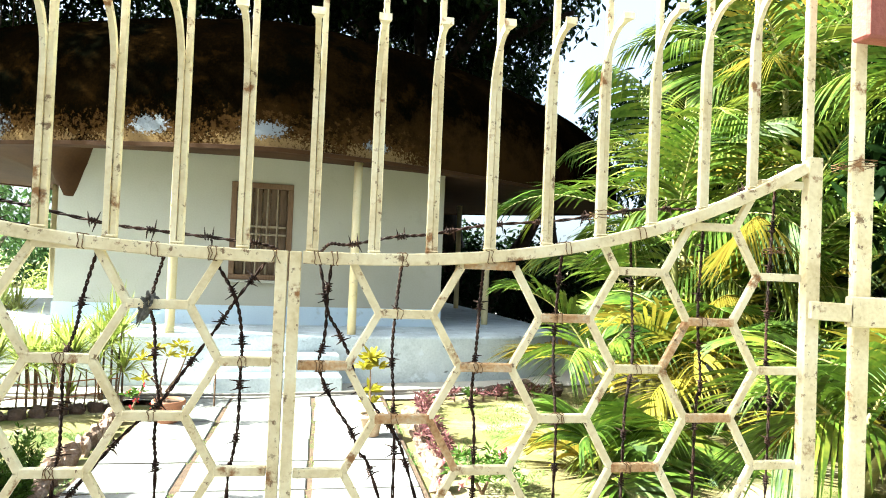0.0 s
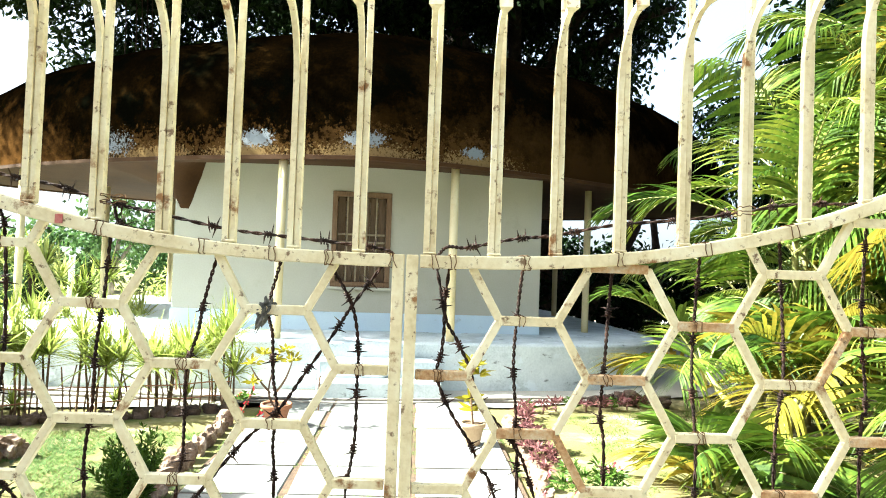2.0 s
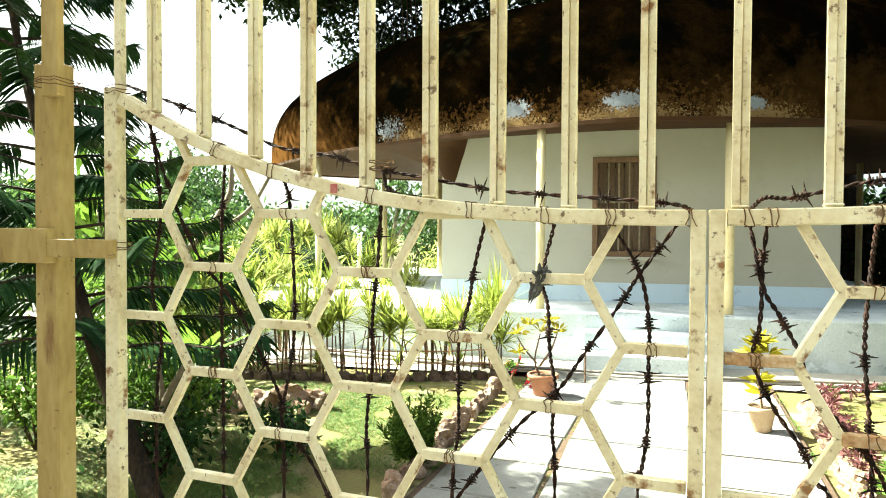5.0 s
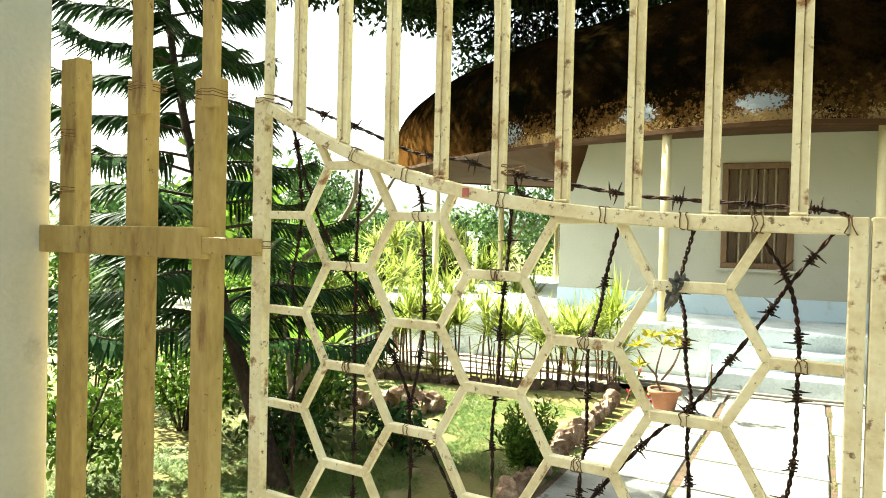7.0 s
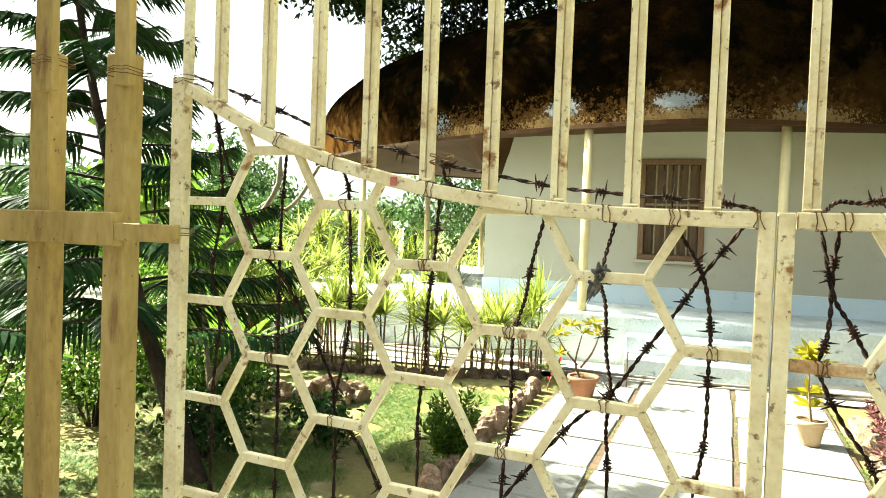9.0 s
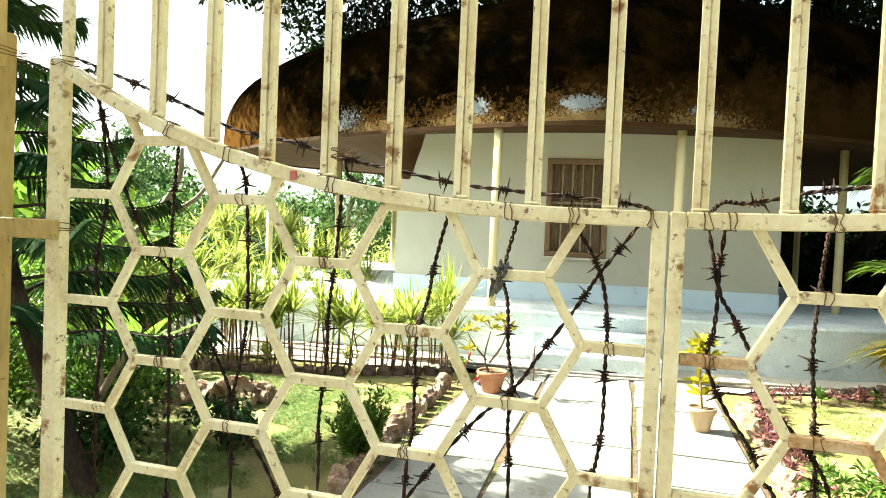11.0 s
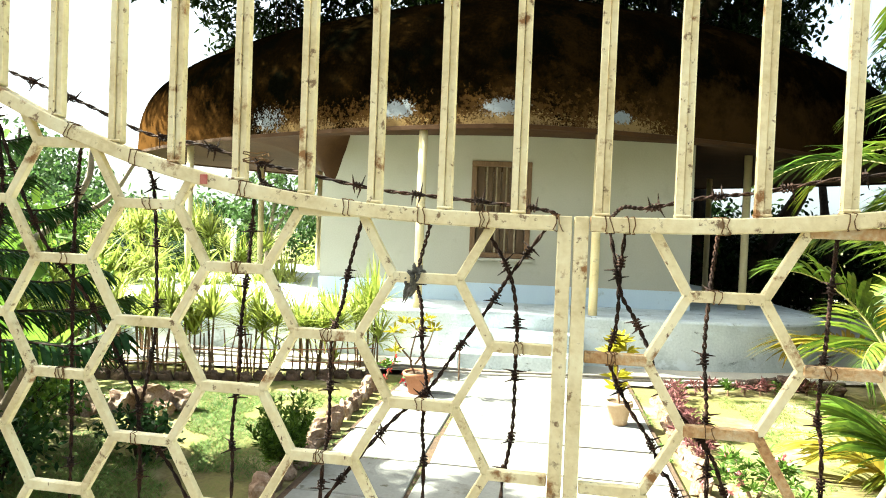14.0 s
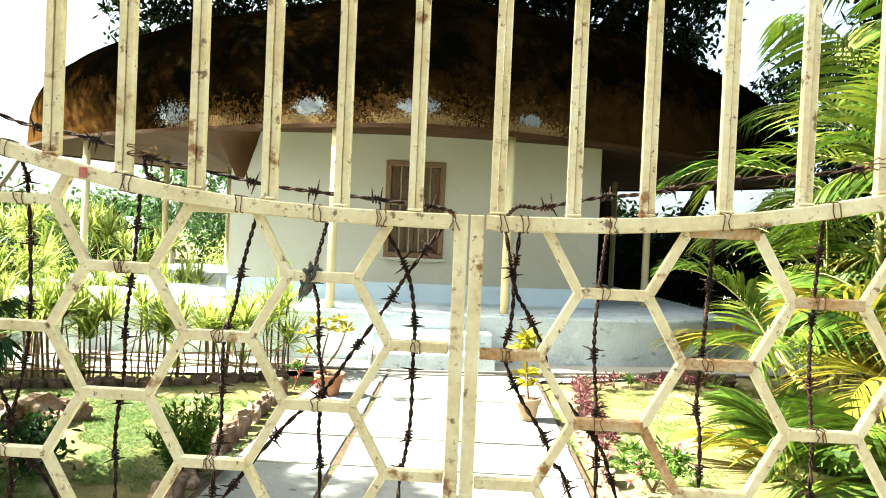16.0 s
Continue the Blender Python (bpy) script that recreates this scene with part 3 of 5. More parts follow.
def build_side_panel():
    g = thing("side_gate", (0, 0, 0), "cream-painted fixed gate panel of broad upright bars and a cross bar", "gate")
    for x, top, w in ((-1.384, 1.91, 0.068), (-1.646, 1.93, 0.073), (-1.952, 2.02, 0.078)):
        part("upright", bar((x, 0.02, 0.0), (x + 0.006, 0.02, top), w, 0.05, 0.004), WORN_SHADED, g, "broad upright with worn edges")
    part("cross_bar", bar((-2.05, -0.02, 1.50), (-1.345, -0.02, 1.502), 0.078, 0.03, 0.003), WORN_SHADED, g)
    part("hinge_bar", bar((-1.345, -0.026, 1.497), (-1.155, -0.026, 1.497), 0.040, 0.012, 0.002), WORN_SHADED, g)
    for x in (-1.338, -1.598):
        part("rod", bar((x, -0.016, 1.83), (x - 0.003, -0.016, 2.75), 0.046 if x > -1.5 else 0.06, 0.02), WORN_SHADED, g)
    h = thing("gate_post", (0, 0, 0), "cream-painted iron gate post with a hinge bar, paint peeling", "post")
    part("upright", bar((1.318, 0.01, 0.0), (1.326, 0.01, 1.84), 0.046, 0.022, 0.003), PAINT, h)
    part("rod", bar((1.286, -0.012, 1.72), (1.286, -0.012, 2.7), 0.032, 0.016), PAINT, h)
    part("hinge_bar", bar((1.16, -0.028, 1.488), (1.27, -0.028, 1.484), 0.042, 0.012, 0.002), PAINT, h)
    part("cross_bar", bar((1.262, -0.024, 1.487), (1.95, -0.024, 1.484), 0.070, 0.02, 0.003), PAINT, h)
    b = box(bmesh.new(), (1.57, -0.06, 2.285), (0.66, 0.05, 0.36), 0.006)
    part("board", b, BRICKRED, h, "brick-red board fixed above the bar")
    for sx in (-1, 1):
        p = thing("gate_pillar", (sx * 2.30, -0.25, 0), "square plastered gate pillar, dull white", "pillar", "gate pillars")
        part("shaft", box(bmesh.new(), (0, 0, 1.35), (0.54, 0.5, 2.70), 0.012), PLASTER, p)
        part("capstone", box(bmesh.new(), (0, 0, 2.76), (0.64, 0.6, 0.12), 0.01), PLASTER, p)


build_side_panel()


# ---- barbed wire ----
def barbed(points, r, y=0.020, step=0.100, radius=0.0020):
    """Two wires wound round each other along (x, z) points, with barbs."""
    n = max(8, int(sum(math.dist(points[i], points[i + 1]) for i in range(len(points) - 1)) / 0.006))
    c = bend([(x, y + r.uniform(-0.004, 0.004), z) for x, z in points], n)
    wire = thing("barbed_wire", c[0], "rusty twisted barbed wire tied to the gate", "barbed wire", "barbed wires")
    o = Vector(c[0])
    v, f = [], []
    for ph in (0, math.pi):
        pts = []
        for i, p in enumerate(c):
            t = (c[min(i + 1, n)] - c[max(i - 1, 0)]).normalized()
            u = t.cross(Vector((0, 1, 0))).normalized()
            a = i * 0.75 + ph
            pts.append(p - o + 0.0020 * (math.cos(a) * u + math.sin(a) * Vector((0, 1, 0))))
        tube_data(pts, radius, 5, v, f)
    sheet("strand", v, f, RUST, wire, smooth=True)
    d, nxt = 0.0, r.uniform(0.03, step)
    for i in range(1, n + 1):
        d += (c[i] - c[i - 1]).length
        if d > nxt:
            nxt += step * r.uniform(0.85, 1.15)
            t = (c[i] - c[i - 1]).normalized()
            u = t.cross(Vector((0, 1, 0))).normalized()
            w = Vector((0, 1, 0))
            v, f = [], []
            coil = [c[i] - o + t * (-0.008 + 0.016 * q / 18) + 0.0058 * (math.cos(q * 1.05) * u + math.sin(q * 1.05) * w) for q in range(19)]
            tube_data(coil, 0.0016, 5, v, f)
            for q in range(4):
                a = r.uniform(0, 1.5) + q * 1.57
                e = math.cos(a) * u + math.sin(a) * w * 0.8
                s = t * (-0.007 if q % 2 else 0.007)
                tube_data([c[i] - o + s + e * 0.004, c[i] - o + s * 1.3 + e * 0.022 + t * r.uniform(-0.004, 0.004)], [0.0020, 0.0005], 5, v, f)
            sheet("barb", v, f, RUST, wire)
    return wire


def tie(x, z, r, turns=3, size=(0.019, 0.024), along=0.0):
    """A few turns of thin wire bound round a bar."""
    def flat(q):
        return math.copysign(abs(q) ** 0.35, q)

    v, f = [], []
    n = turns * 12
    pts = []
    for i in range(n + 1):
        a = 2 * math.pi * i / 12
        pts.append(Vector((-0.010 + 0.02 * i / n + r.uniform(-1, 1) * 0.0035, size[1] * flat(math.cos(a)), size[0] * flat(math.sin(a)))))
    m = Matrix.Rotation(along, 3, "Y")
    tube_data([m @ p for p in pts], 0.0010, 4, v, f)
    ob = sheet("tie_wire", v, f, TIE)
    ob.location = (x, 0, z)
    return tagged(ob, "thin rusty binding wire wrapped round a gate bar", "wire", "binding wires")


def build_wires():
    r = random.Random(21)
    strands = [
        [(-0.56, 1.60), (-0.57, 1.47), (-0.58, 1.37), (-0.58, 1.28), (-0.59, 1.17), (-0.59, 1.05), (-0.60, 0.5)],
        [(-0.36, 1.555), (-0.38, 1.47), (-0.39, 1.41), (-0.41, 1.34), (-0.41, 1.25), (-0.41, 1.17), (-0.42, 1.06), (-0.43, 0.5)],
        [(-0.24, 1.55), (-0.26, 1.46), (-0.25, 1.41), (-0.245, 1.33), (-0.235, 1.27), (-0.24, 1.2), (-0.235, 1.08), (-0.24, 0.5)],
        [(-0.145, 1.55), (-0.10, 1.47), (-0.085, 1.39), (-0.085, 1.33), (-0.085, 1.22), (-0.095, 1.14), (-0.10, 1.1), (-0.11, 0.6)],
        [(-0.04, 1.555), (-0.10, 1.47), (-0.13, 1.42), (-0.19, 1.33), (-0.23, 1.27), (-0.30, 1.2), (-0.38, 1.1), (-0.45, 1.0)],
        [(0.06, 1.555), (0.078, 1.46), (0.076, 1.39), (0.068, 1.34), (0.098, 1.27), (0.138, 1.21), (0.16, 1.16), (0.18, 1.13), (0.26, 0.9)],
        [(0.085, 1.555), (0.08, 1.46), (0.105, 1.41), (0.13, 1.36), (0.15, 1.3), (0.19, 1.25), (0.23, 1.2), (0.255, 1.14), (0.33, 0.9)],
        [(0.23, 1.555), (0.222, 1.47), (0.217, 1.37), (0.225, 1.26), (0.222, 1.21), (0.23, 1.14), (0.23, 0.5)],
        [(0.405, 1.57), (0.40, 1.48), (0.395, 1.38), (0.39, 1.27), (0.40, 1.15), (0.395, 0.5)],
        [(0.58, 1.59), (0.57, 1.46), (0.57, 1.35), (0.58, 1.24), (0.58, 1.13), (0.57, 0.5)],
        [(0.74, 1.63), (0.75, 1.49), (0.755, 1.36), (0.74, 1.26), (0.74, 1.16), (0.73, 0.5)],
    ]
    strands_b = [
        [(0.92, 1.68), (0.91, 1.47), (0.925, 1.3), (0.91, 1.21), (0.91, 0.5)],
        [(1.10, 1.76), (1.09, 1.47), (1.09, 1.34), (1.10, 1.22), (1.08, 0.5)],
        [(-0.78, 1.65), (-0.76, 1.58), (-0.75, 1.37), (-0.76, 1.27), (-0.775, 1.17), (-0.77, 1.05), (-0.78, 0.5)],
        [(-0.91, 1.69), (-0.92, 1.57), (-0.92, 1.45), (-0.92, 1.27), (-0.92, 1.09), (-0.92, 0.5)],
        [(-1.12, 1.80), (-1.06, 1.64), (-0.98, 1.49), (-0.90, 1.4), (-0.83, 1.3), (-0.78, 1.21), (-0.77, 1.15), (-0.71, 1.08), (-0.60, 0.9)],
        [(-1.13, 1.81), (-1.10, 1.75), (-1.08, 1.57), (-1.10, 1.42), (-1.08, 1.3), (-1.09, 1.14), (-1.09, 0.5)],
        [(-1.17, 1.85), (-1.06, 1.81), (-0.98, 1.78), (-0.90, 1.75), (-0.78, 1.70), (-0.67, 1.68), (-0.56, 1.65), (-0.48, 1.635), (-0.35, 1.61), (-0.25, 1.60), (-0.13, 1.59), (-0.04, 1.58), (-0.02, 1.565)],
        [(0.06, 1.57), (0.08, 1.59), (0.12, 1.59), (0.21, 1.61), (0.29, 1.62), (0.41, 1.645), (0.58, 1.665), (0.77, 1.70), (0.92, 1.71), (1.02, 1.76), (1.15, 1.81)],
        [(-0.56, 1.65), (-0.54, 1.61), (-0.46, 1.595)],
    ]
    for s in strands + strands_b:
        barbed(s, r)
    for x in (-0.38, -0.25, -0.145, -0.025, 0.055, 0.09, 0.23, 0.41, 0.58, 0.75, -0.57, -0.78, -0.91):
        s = math.copysign(1, x)
        slope = (rail_z(x + 0.01) - rail_z(x)) / 0.01
        tie(x, rail_z(x), r, r.choice((2, 2, 3)), (0.0142, 0.0186), -math.atan(slope))
    for x, z in ((-0.58, 1.446), (-0.41, 1.338), (-0.415, 1.124), (-0.24, 1.232), (-0.08, 1.338), (0.07, 1.338), (0.225, 1.446), (0.225, 1.232), (0.395, 1.338), (0.57, 1.446), (0.58, 1.232), (0.755, 1.338), (0.91, 1.446), (-0.77, 1.124), (-0.92, 1.446), (-0.92, 1.232), (-0.755, 1.553), (0.74, 1.124)):
        tie(x, z + (0.012 + 0.006 * abs(x) if x < 0 else 0.006), r, r.choice((2, 3, 4)), (0.0106, 0.0098))
    for x, z in ((-0.552, 1.655), (1.085, 1.62), (0.655, 1.68), (1.29, 1.83), (-1.60, 1.90), (-1.34, 1.86), (-1.94, 1.80), (-1.94, 1.64), (-1.17, 1.835), (-1.17, 1.50)):
        tie(x, z, r, 3, (0.03 if abs(x) > 1.2 else 0.016, 0.045 if abs(x) > 1.2 else 0.024), math.pi / 2)
    # knotted rag on the lattice
    bm = bmesh.new()
    bmesh.ops.create_icosphere(bm, subdivisions=4, radius=1.0)
    for q in bm.verts:
        n = q.co.normalized()
        w = 1 + 0.9 * noise.noise(n * 2.2) + 0.5 * noise.noise(n * 6.0)
        tail = max(0.0, -n.z) ** 2 * (0.5 + max(0.0, noise.noise((n.x * 4, n.y * 4, 2))) * 2.2)
        q.co = Vector((-0.258 + n.x * 0.013 * w - 0.012 * tail, 0.002 + n.y * 0.015 * w, 1.462 + n.z * 0.014 * w - 0.022 * tail))
    tagged(link("rag", bm, CLOTH), "torn grey rag knotted on the gate", "rag")


build_wires()


# ---- trees ----
def tree(name, label, at, limbs, blobs, leaves, size, bark, leafm, seed, category="tree", hang=0.3, fill=0.35, roots=()):
    """A tree of tapered limbs (point lists with a radius at foot and tip) and a crown of many leaves."""
    t = thing(name, at, label, category)
    r = random.Random(seed)
    for k, (pts, r0, r1) in enumerate(limbs):
        n = 10
        c = bend(pts, n)
        v, f = tube_data(c, [r0 + (r1 - r0) * i / n + 0.08 * r0 * r.uniform(-1, 1) for i in range(n + 1)], 9)
        sheet("trunk" if k == 0 else "limb", v, f, bark, t, smooth=True)
    for pts, r0 in roots:
        v, f = tube_data(bend(pts, 8), r0, 5)
        sheet("hanging_root", v, f, bark, t)
    if leaves:
        v, f = foliage(r, blobs, leaves, size, hang, fill)
        sheet("crown", v, f, leafm, t)
    return t


def build_trees():
    r = random.Random(41)
    # the great tree behind and over the house
    blobs = []
    # high clumps, mostly out of view, added to keep sun off the roof
    for k in range(100):
        x = r.uniform(-9.4, 4.6)
        y = r.uniform(6.6 if x < -4 else 7.8, 15.5)
        blobs.append((x, y, r.uniform(7.2, 9.2), r.uniform(1.0, 1.7), r.uniform(0.9, 1.5), r.uniform(0.5, 0.9)))
    for k in range(34):
        blobs.append((r.uniform(-12.0, -3.0), r.uniform(7.2, 13.0), r.uniform(7.7, 9.0), r.uniform(0.9, 1.4), r.uniform(0.8, 1.3), r.uniform(0.4, 0.6)))
    for x, z in ((-7.6, 4.9), (-6.4, 5.0), (-5, 4.7), (-3.6, 4.7), (-2.2, 4.5), (-0.8, 4.7), (0.6, 4.6), (2.0, 4.4), (3.3, 4.5), (4.3, 4.9)):
        blobs.append((x, 14.6 + r.uniform(-0.6, 0.6), z + 1.35, 1.15, 1.0, 0.95))
        blobs.append((x + 0.5, 16.4 + r.uniform(-0.6, 0.6), z + 1.3, 1.15, 1.0, 1.1))
    for k in range(7):
        blobs.append((-6.5 + 1.5 * k + r.uniform(-0.4, 0.4), 9.2 + r.uniform(-0.8, 0.8), 6.6 + r.uniform(-0.3, 0.6), 1.0, 1.0, 0.5))
    limbs = [([(0, 0, -0.1), (-0.3, 0.1, 2), (-0.9, 0.2, 4.2), (-1.6, 0.4, 6.5)], 0.5, 0.28)]
    for a in range(9):
        w = a * 0.72
        e = Vector((-4.5 + 6 * math.cos(w), -3.6 + 4.5 * math.sin(w), 7.4 + r.uniform(-0.6, 1.2)))
        s = Vector((-1.2, 0.3, 5.2 + 0.25 * (a % 4)))
        limbs.append(([s, s.lerp(e, 0.4) + Vector((0, 0, 0.5)), s.lerp(e, 0.75) + Vector((0, 0, 0.4)), e], 0.2, 0.05))
    limbs.append(([(0.4, -0.3, -0.1), (1.0, -0.9, 1.5), (1.7, -1.2, 3.0), (2.0, -1.0, 5.5)], 0.22, 0.12))
    roots = []
    for k in range(8):
        x = -9.6 + 0.12 * k + r.uniform(-0.1, 0.1)
        roots.append(([(x, -3.6, 6.8), (x + 0.06, -3.65, 5.8), (x + 0.02, -3.6, 4.7 + r.uniform(-0.2, 0.5))], 0.014))
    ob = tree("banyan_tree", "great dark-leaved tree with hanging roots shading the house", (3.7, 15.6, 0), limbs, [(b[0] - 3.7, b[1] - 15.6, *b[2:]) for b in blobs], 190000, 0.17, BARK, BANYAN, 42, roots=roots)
    # thicket beyond the right end of the house, darkened by its leaf colour
    tree("dark_tree", "tree beyond the end of the house, shade put into its leaf colour", (6.2, 15.5, 0), [([(0, 0, -0.1), (0.1, 0, 1.5), (0, 0.2, 3.2)], 0.2, 0.08)],
         [(-2.2, 0, 1.0, 1.4, 1.2, 1.1), (0, 0.3, 1.1, 1.8, 1.3, 1.2), (2.2, -0.5, 1.6, 1.6, 1.4, 1.6), (-3.4, 0.6, 1.2, 1.3, 1.2, 1.3), (4.5, -1, 2.6, 2.2, 2.0, 2.4), (3.0, 0, 5.0, 2.4, 2.0, 1.8), (-0.5, 1.5, 0.9, 3.5, 0.8, 1.2)], 30000, 0.16, BARK, SHADEDLEAF, 43)
    tree("dark_tree", "shrubbery beyond the end of the house, shade put into its leaf colour", (3.4, 18.0, 0), [([(0, 0, -0.1), (0.1, 0, 1.0), (0, 0.2, 2.0)], 0.1, 0.05)], [(-1.5, 0, 1.2, 1.6, 0.9, 1.5), (0.6, 0, 1.2, 1.6, 0.9, 1.5), (2.4, -0.5, 1.2, 1.3, 0.9, 1.3)], 12000, 0.18, BARK, SHADEDLEAF, 44)
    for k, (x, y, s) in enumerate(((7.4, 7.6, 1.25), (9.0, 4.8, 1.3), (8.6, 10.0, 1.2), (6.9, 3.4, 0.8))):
        tree("dark_tree", "dense tree behind the palms, shade put into its leaf colour", (x, y, 0), [([(0, 0, -0.1), (0.1, 0, 1.5), (0, 0.2, 3.4 * s)], 0.16, 0.07)],
             [(0, 0, 2.0 * s, 1.9 * s, 1.7 * s, 1.9 * s), (0.4, 0.3, 4.6 * s, 1.9 * s, 1.8 * s, 1.6 * s), (-0.8, 0.2, 3.4 * s, 1.3, 1.3, 1.4)], 15000, 0.17, BARK, SHADEDLEAF, 50 + k)
    # far greenery at the left and behind
    far = ((-21, 24, 4.6, 3.2), (-27, 19, 4.2, 3.5), (-15.5, 27, 3.3, 3.0), (-10, 29, 3.6, 3.2), (-5, 30, 3.6, 3.2), (1, 30, 4.0, 3.4), (-32, 13, 4.5, 3.8), (-24, 8, 4.0, 3.2), (16, 16, 6, 4), (-24, 25, 7.0, 4.0), (-20, 17, 3.6, 3.6), (-17.5, 12, 3.4, 3.0), (-19, 6, 4.2, 3.4), (-29, 30, 6, 5), (-17, 21, 3.0, 3.2))
    for k, (x, y, h, w) in enumerate(far):
        tree("far_tree", "hazy green tree in the distance", (x, y, 0), [([(0, 0, -0.1), (0.2, 0, h * 0.4), (0, 0.2, h * 0.8)], 0.2, 0.06)],
             [(0, 0, h * 0.55, w * 0.8, w * 0.6, h * 0.34), (w * 0.45, 0, h * 0.42, w * 0.5, w * 0.45, h * 0.3), (-w * 0.5, 0.3, h * 0.35, w * 0.55, w * 0.45, h * 0.3), (0, -0.3, h * 0.16, w, w * 0.4, h * 0.18)], 4200, 0.26, BARK, FARLEAF, 60 + k)
    # light tree seen between the columns
    tree("young_tree", "light-green young tree beside the house", (-7.6, 15.5, 0), [([(0, 0, -0.1), (0.1, 0, 1.2), (0.3, 0, 2.6)], 0.09, 0.04), ([(0.1, 0, 1.2), (0.6, 0, 2.0), (0.9, 0.1, 2.7)], 0.05, 0.02)],
         [(0.2, 0, 2.6, 1.1, 0.9, 0.8), (0.9, 0, 2.0, 0.8, 0.7, 0.6), (-0.5, 0, 1.8, 0.7, 0.6, 0.5), (1.4, 0.2, 3.0, 0.8, 0.7, 0.5)], 1900, 0.15, GREYBARK, FARLEAF, 80, fill=0.1)


build_trees()


# ---- palms ----
def frond(r, parent, base, azimuth, rise, length, material, arch=1.0, leaflets=27, llen=0.52, lw=0.056):
    """A feathered palm leaf: a bowed midrib and two rows of hanging leaflets."""
    d = Vector((math.cos(azimuth), math.sin(azimuth), 0))
    pts = []
    for i in range(13):
        s = i / 12
        e = rise - arch * 1.5 * s * s * 0.9
        pts.append((pts[-1] if pts else Vector(base)) + (d * math.cos(e) + Vector((0, 0, math.sin(e)))) * (length / 12 if i else 0))
    v, f = tube_data(pts, [0.016 * (1 - 0.85 * i / 12) for i in range(13)], 5)
    rib = sheet("frond", v, f, PALMSTEM if material is PALMLEAF else material, parent)
    v, f = [], []
    lift = r.choice((-0.45, -0.15, 0.15, 0.35, 0.55))
    side0 = d.cross(Vector((0, 0, 1))).normalized()
    for k in range(leaflets):
        s = 0.20 + 0.80 * k / (leaflets - 1)
        q = s * 12
        i = min(int(q), 11)
        c = pts[i].lerp(pts[i + 1], q - i)
        t = (pts[i + 1] - pts[i]).normalized()
        up = side0.cross(t).normalized()
        ln = llen * (0.45 + 1.1 * math.sin(math.pi * min(1, 0.12 + 0.86 * s))) * r.uniform(0.94, 1.05)
        for sg in (-1, 1):
            w = (side0 * sg * (0.95 - 0.45 * s) + t * (0.45 + 0.6 * s) + up * (lift + r.uniform(-0.05, 0.05))).normalized()
            leaf(v, f, c, w, (t + 0.25 * up * sg).normalized(), ln, lw * r.uniform(0.85, 1.15), r.uniform(0.22, 0.50) + 0.2 * s, 5)
    sheet("leaf_blade", v, f, material, rib)
    return rib


def palm(at, seed, stems, height, fronds, length, yellow=0.15, low=False):
    r = random.Random(seed)
    p = thing("palm", at, "clump of feathery areca palm with yellowing lower fronds", "palm", "palms")
    for k in range(stems):
        a = r.uniform(0, 6.28)
        bx, by = 0.22 * math.cos(a), 0.22 * math.sin(a)
        h = height * r.uniform(0.6, 1.0)
        top = Vector((bx * 2.6 + r.uniform(-0.1, 0.1), by * 2.6, h))
        v, f = tube_data(bend([(bx, by, -0.05), (bx * 1.5, by * 1.5, h * 0.5), top], 8), [0.045, 0.042, 0.04, 0.04, 0.038, 0.036, 0.036, 0.034, 0.028], 8)
        sheet("stem", v, f, PALMSTEM, p, smooth=True)
        a0 = r.uniform(0, 6.28)
        for q in range(fronds):
            az = a0 + 2.4 * q + r.uniform(-0.3, 0.3)
            rise = 1.25 - 0.95 * q / fronds + r.uniform(-0.15, 0.15)
            m = PALMYELLOW if r.random() < yellow * (1.8 if q > fronds * 0.6 else 0.5) else PALMLEAF
            frond(r, p, top - Vector((0, 0, 0.03 * q)), az, rise, length * r.uniform(0.75, 1.1), m, r.uniform(0.8, 1.15))
    return p


palm((4.25, 5.5, 0), 101, 2, 2.9, 7, 2.2, 0.10)
palm((3.9, 5.7, 0), 114, 2, 2.0, 6, 1.8, 0.15)
palm((4.55, 4.2, 0), 102, 2, 1.9, 7, 2.1, 0.20)
palm((3.2, 4.75, 0), 103, 3, 0.85, 7, 1.3, 0.9)
palm((5.6, 5.4, 0), 104, 3, 4.2, 7, 2.3, 0.05)
palm((5.0, 5.9, 0), 108, 3, 4.2, 7, 2.3, 0.05)
palm((6.0, 3.8, 0), 109, 3, 3.4, 7, 2.2, 0.05)
palm((4.3, 6.9, 0), 105, 2, 1.2, 6, 1.5, 0.2)
palm((3.95, 3.05, 0), 106, 2, 0.6, 7, 1.15, 0.1)
palm((2.75, 3.0, 0), 107, 2, 0.06, 5, 0.6, 0.1)
palm((5.3, 4.7, 0), 110, 2, 1.6, 7, 1.8, 0.05)
palm((5.4, 3.0, 0), 111, 2, 1.5, 7, 1.8, 0.05)


def strap_tuft(r, v, f, c, n, length, width, rise=(0.5, 1.4)):
    for k in range(n):
        a, e = r.uniform(0, 6.28), r.uniform(*rise)
        w = Vector((math.cos(a) * math.cos(e), math.sin(a) * math.cos(e), math.sin(e)))
        s = w.cross(Vector((0, 0, 1))).normalized()
        leaf(v, f, c, w, s, length * r.uniform(0.55, 1.15), width, r.uniform(0.05, 0.55), 4)


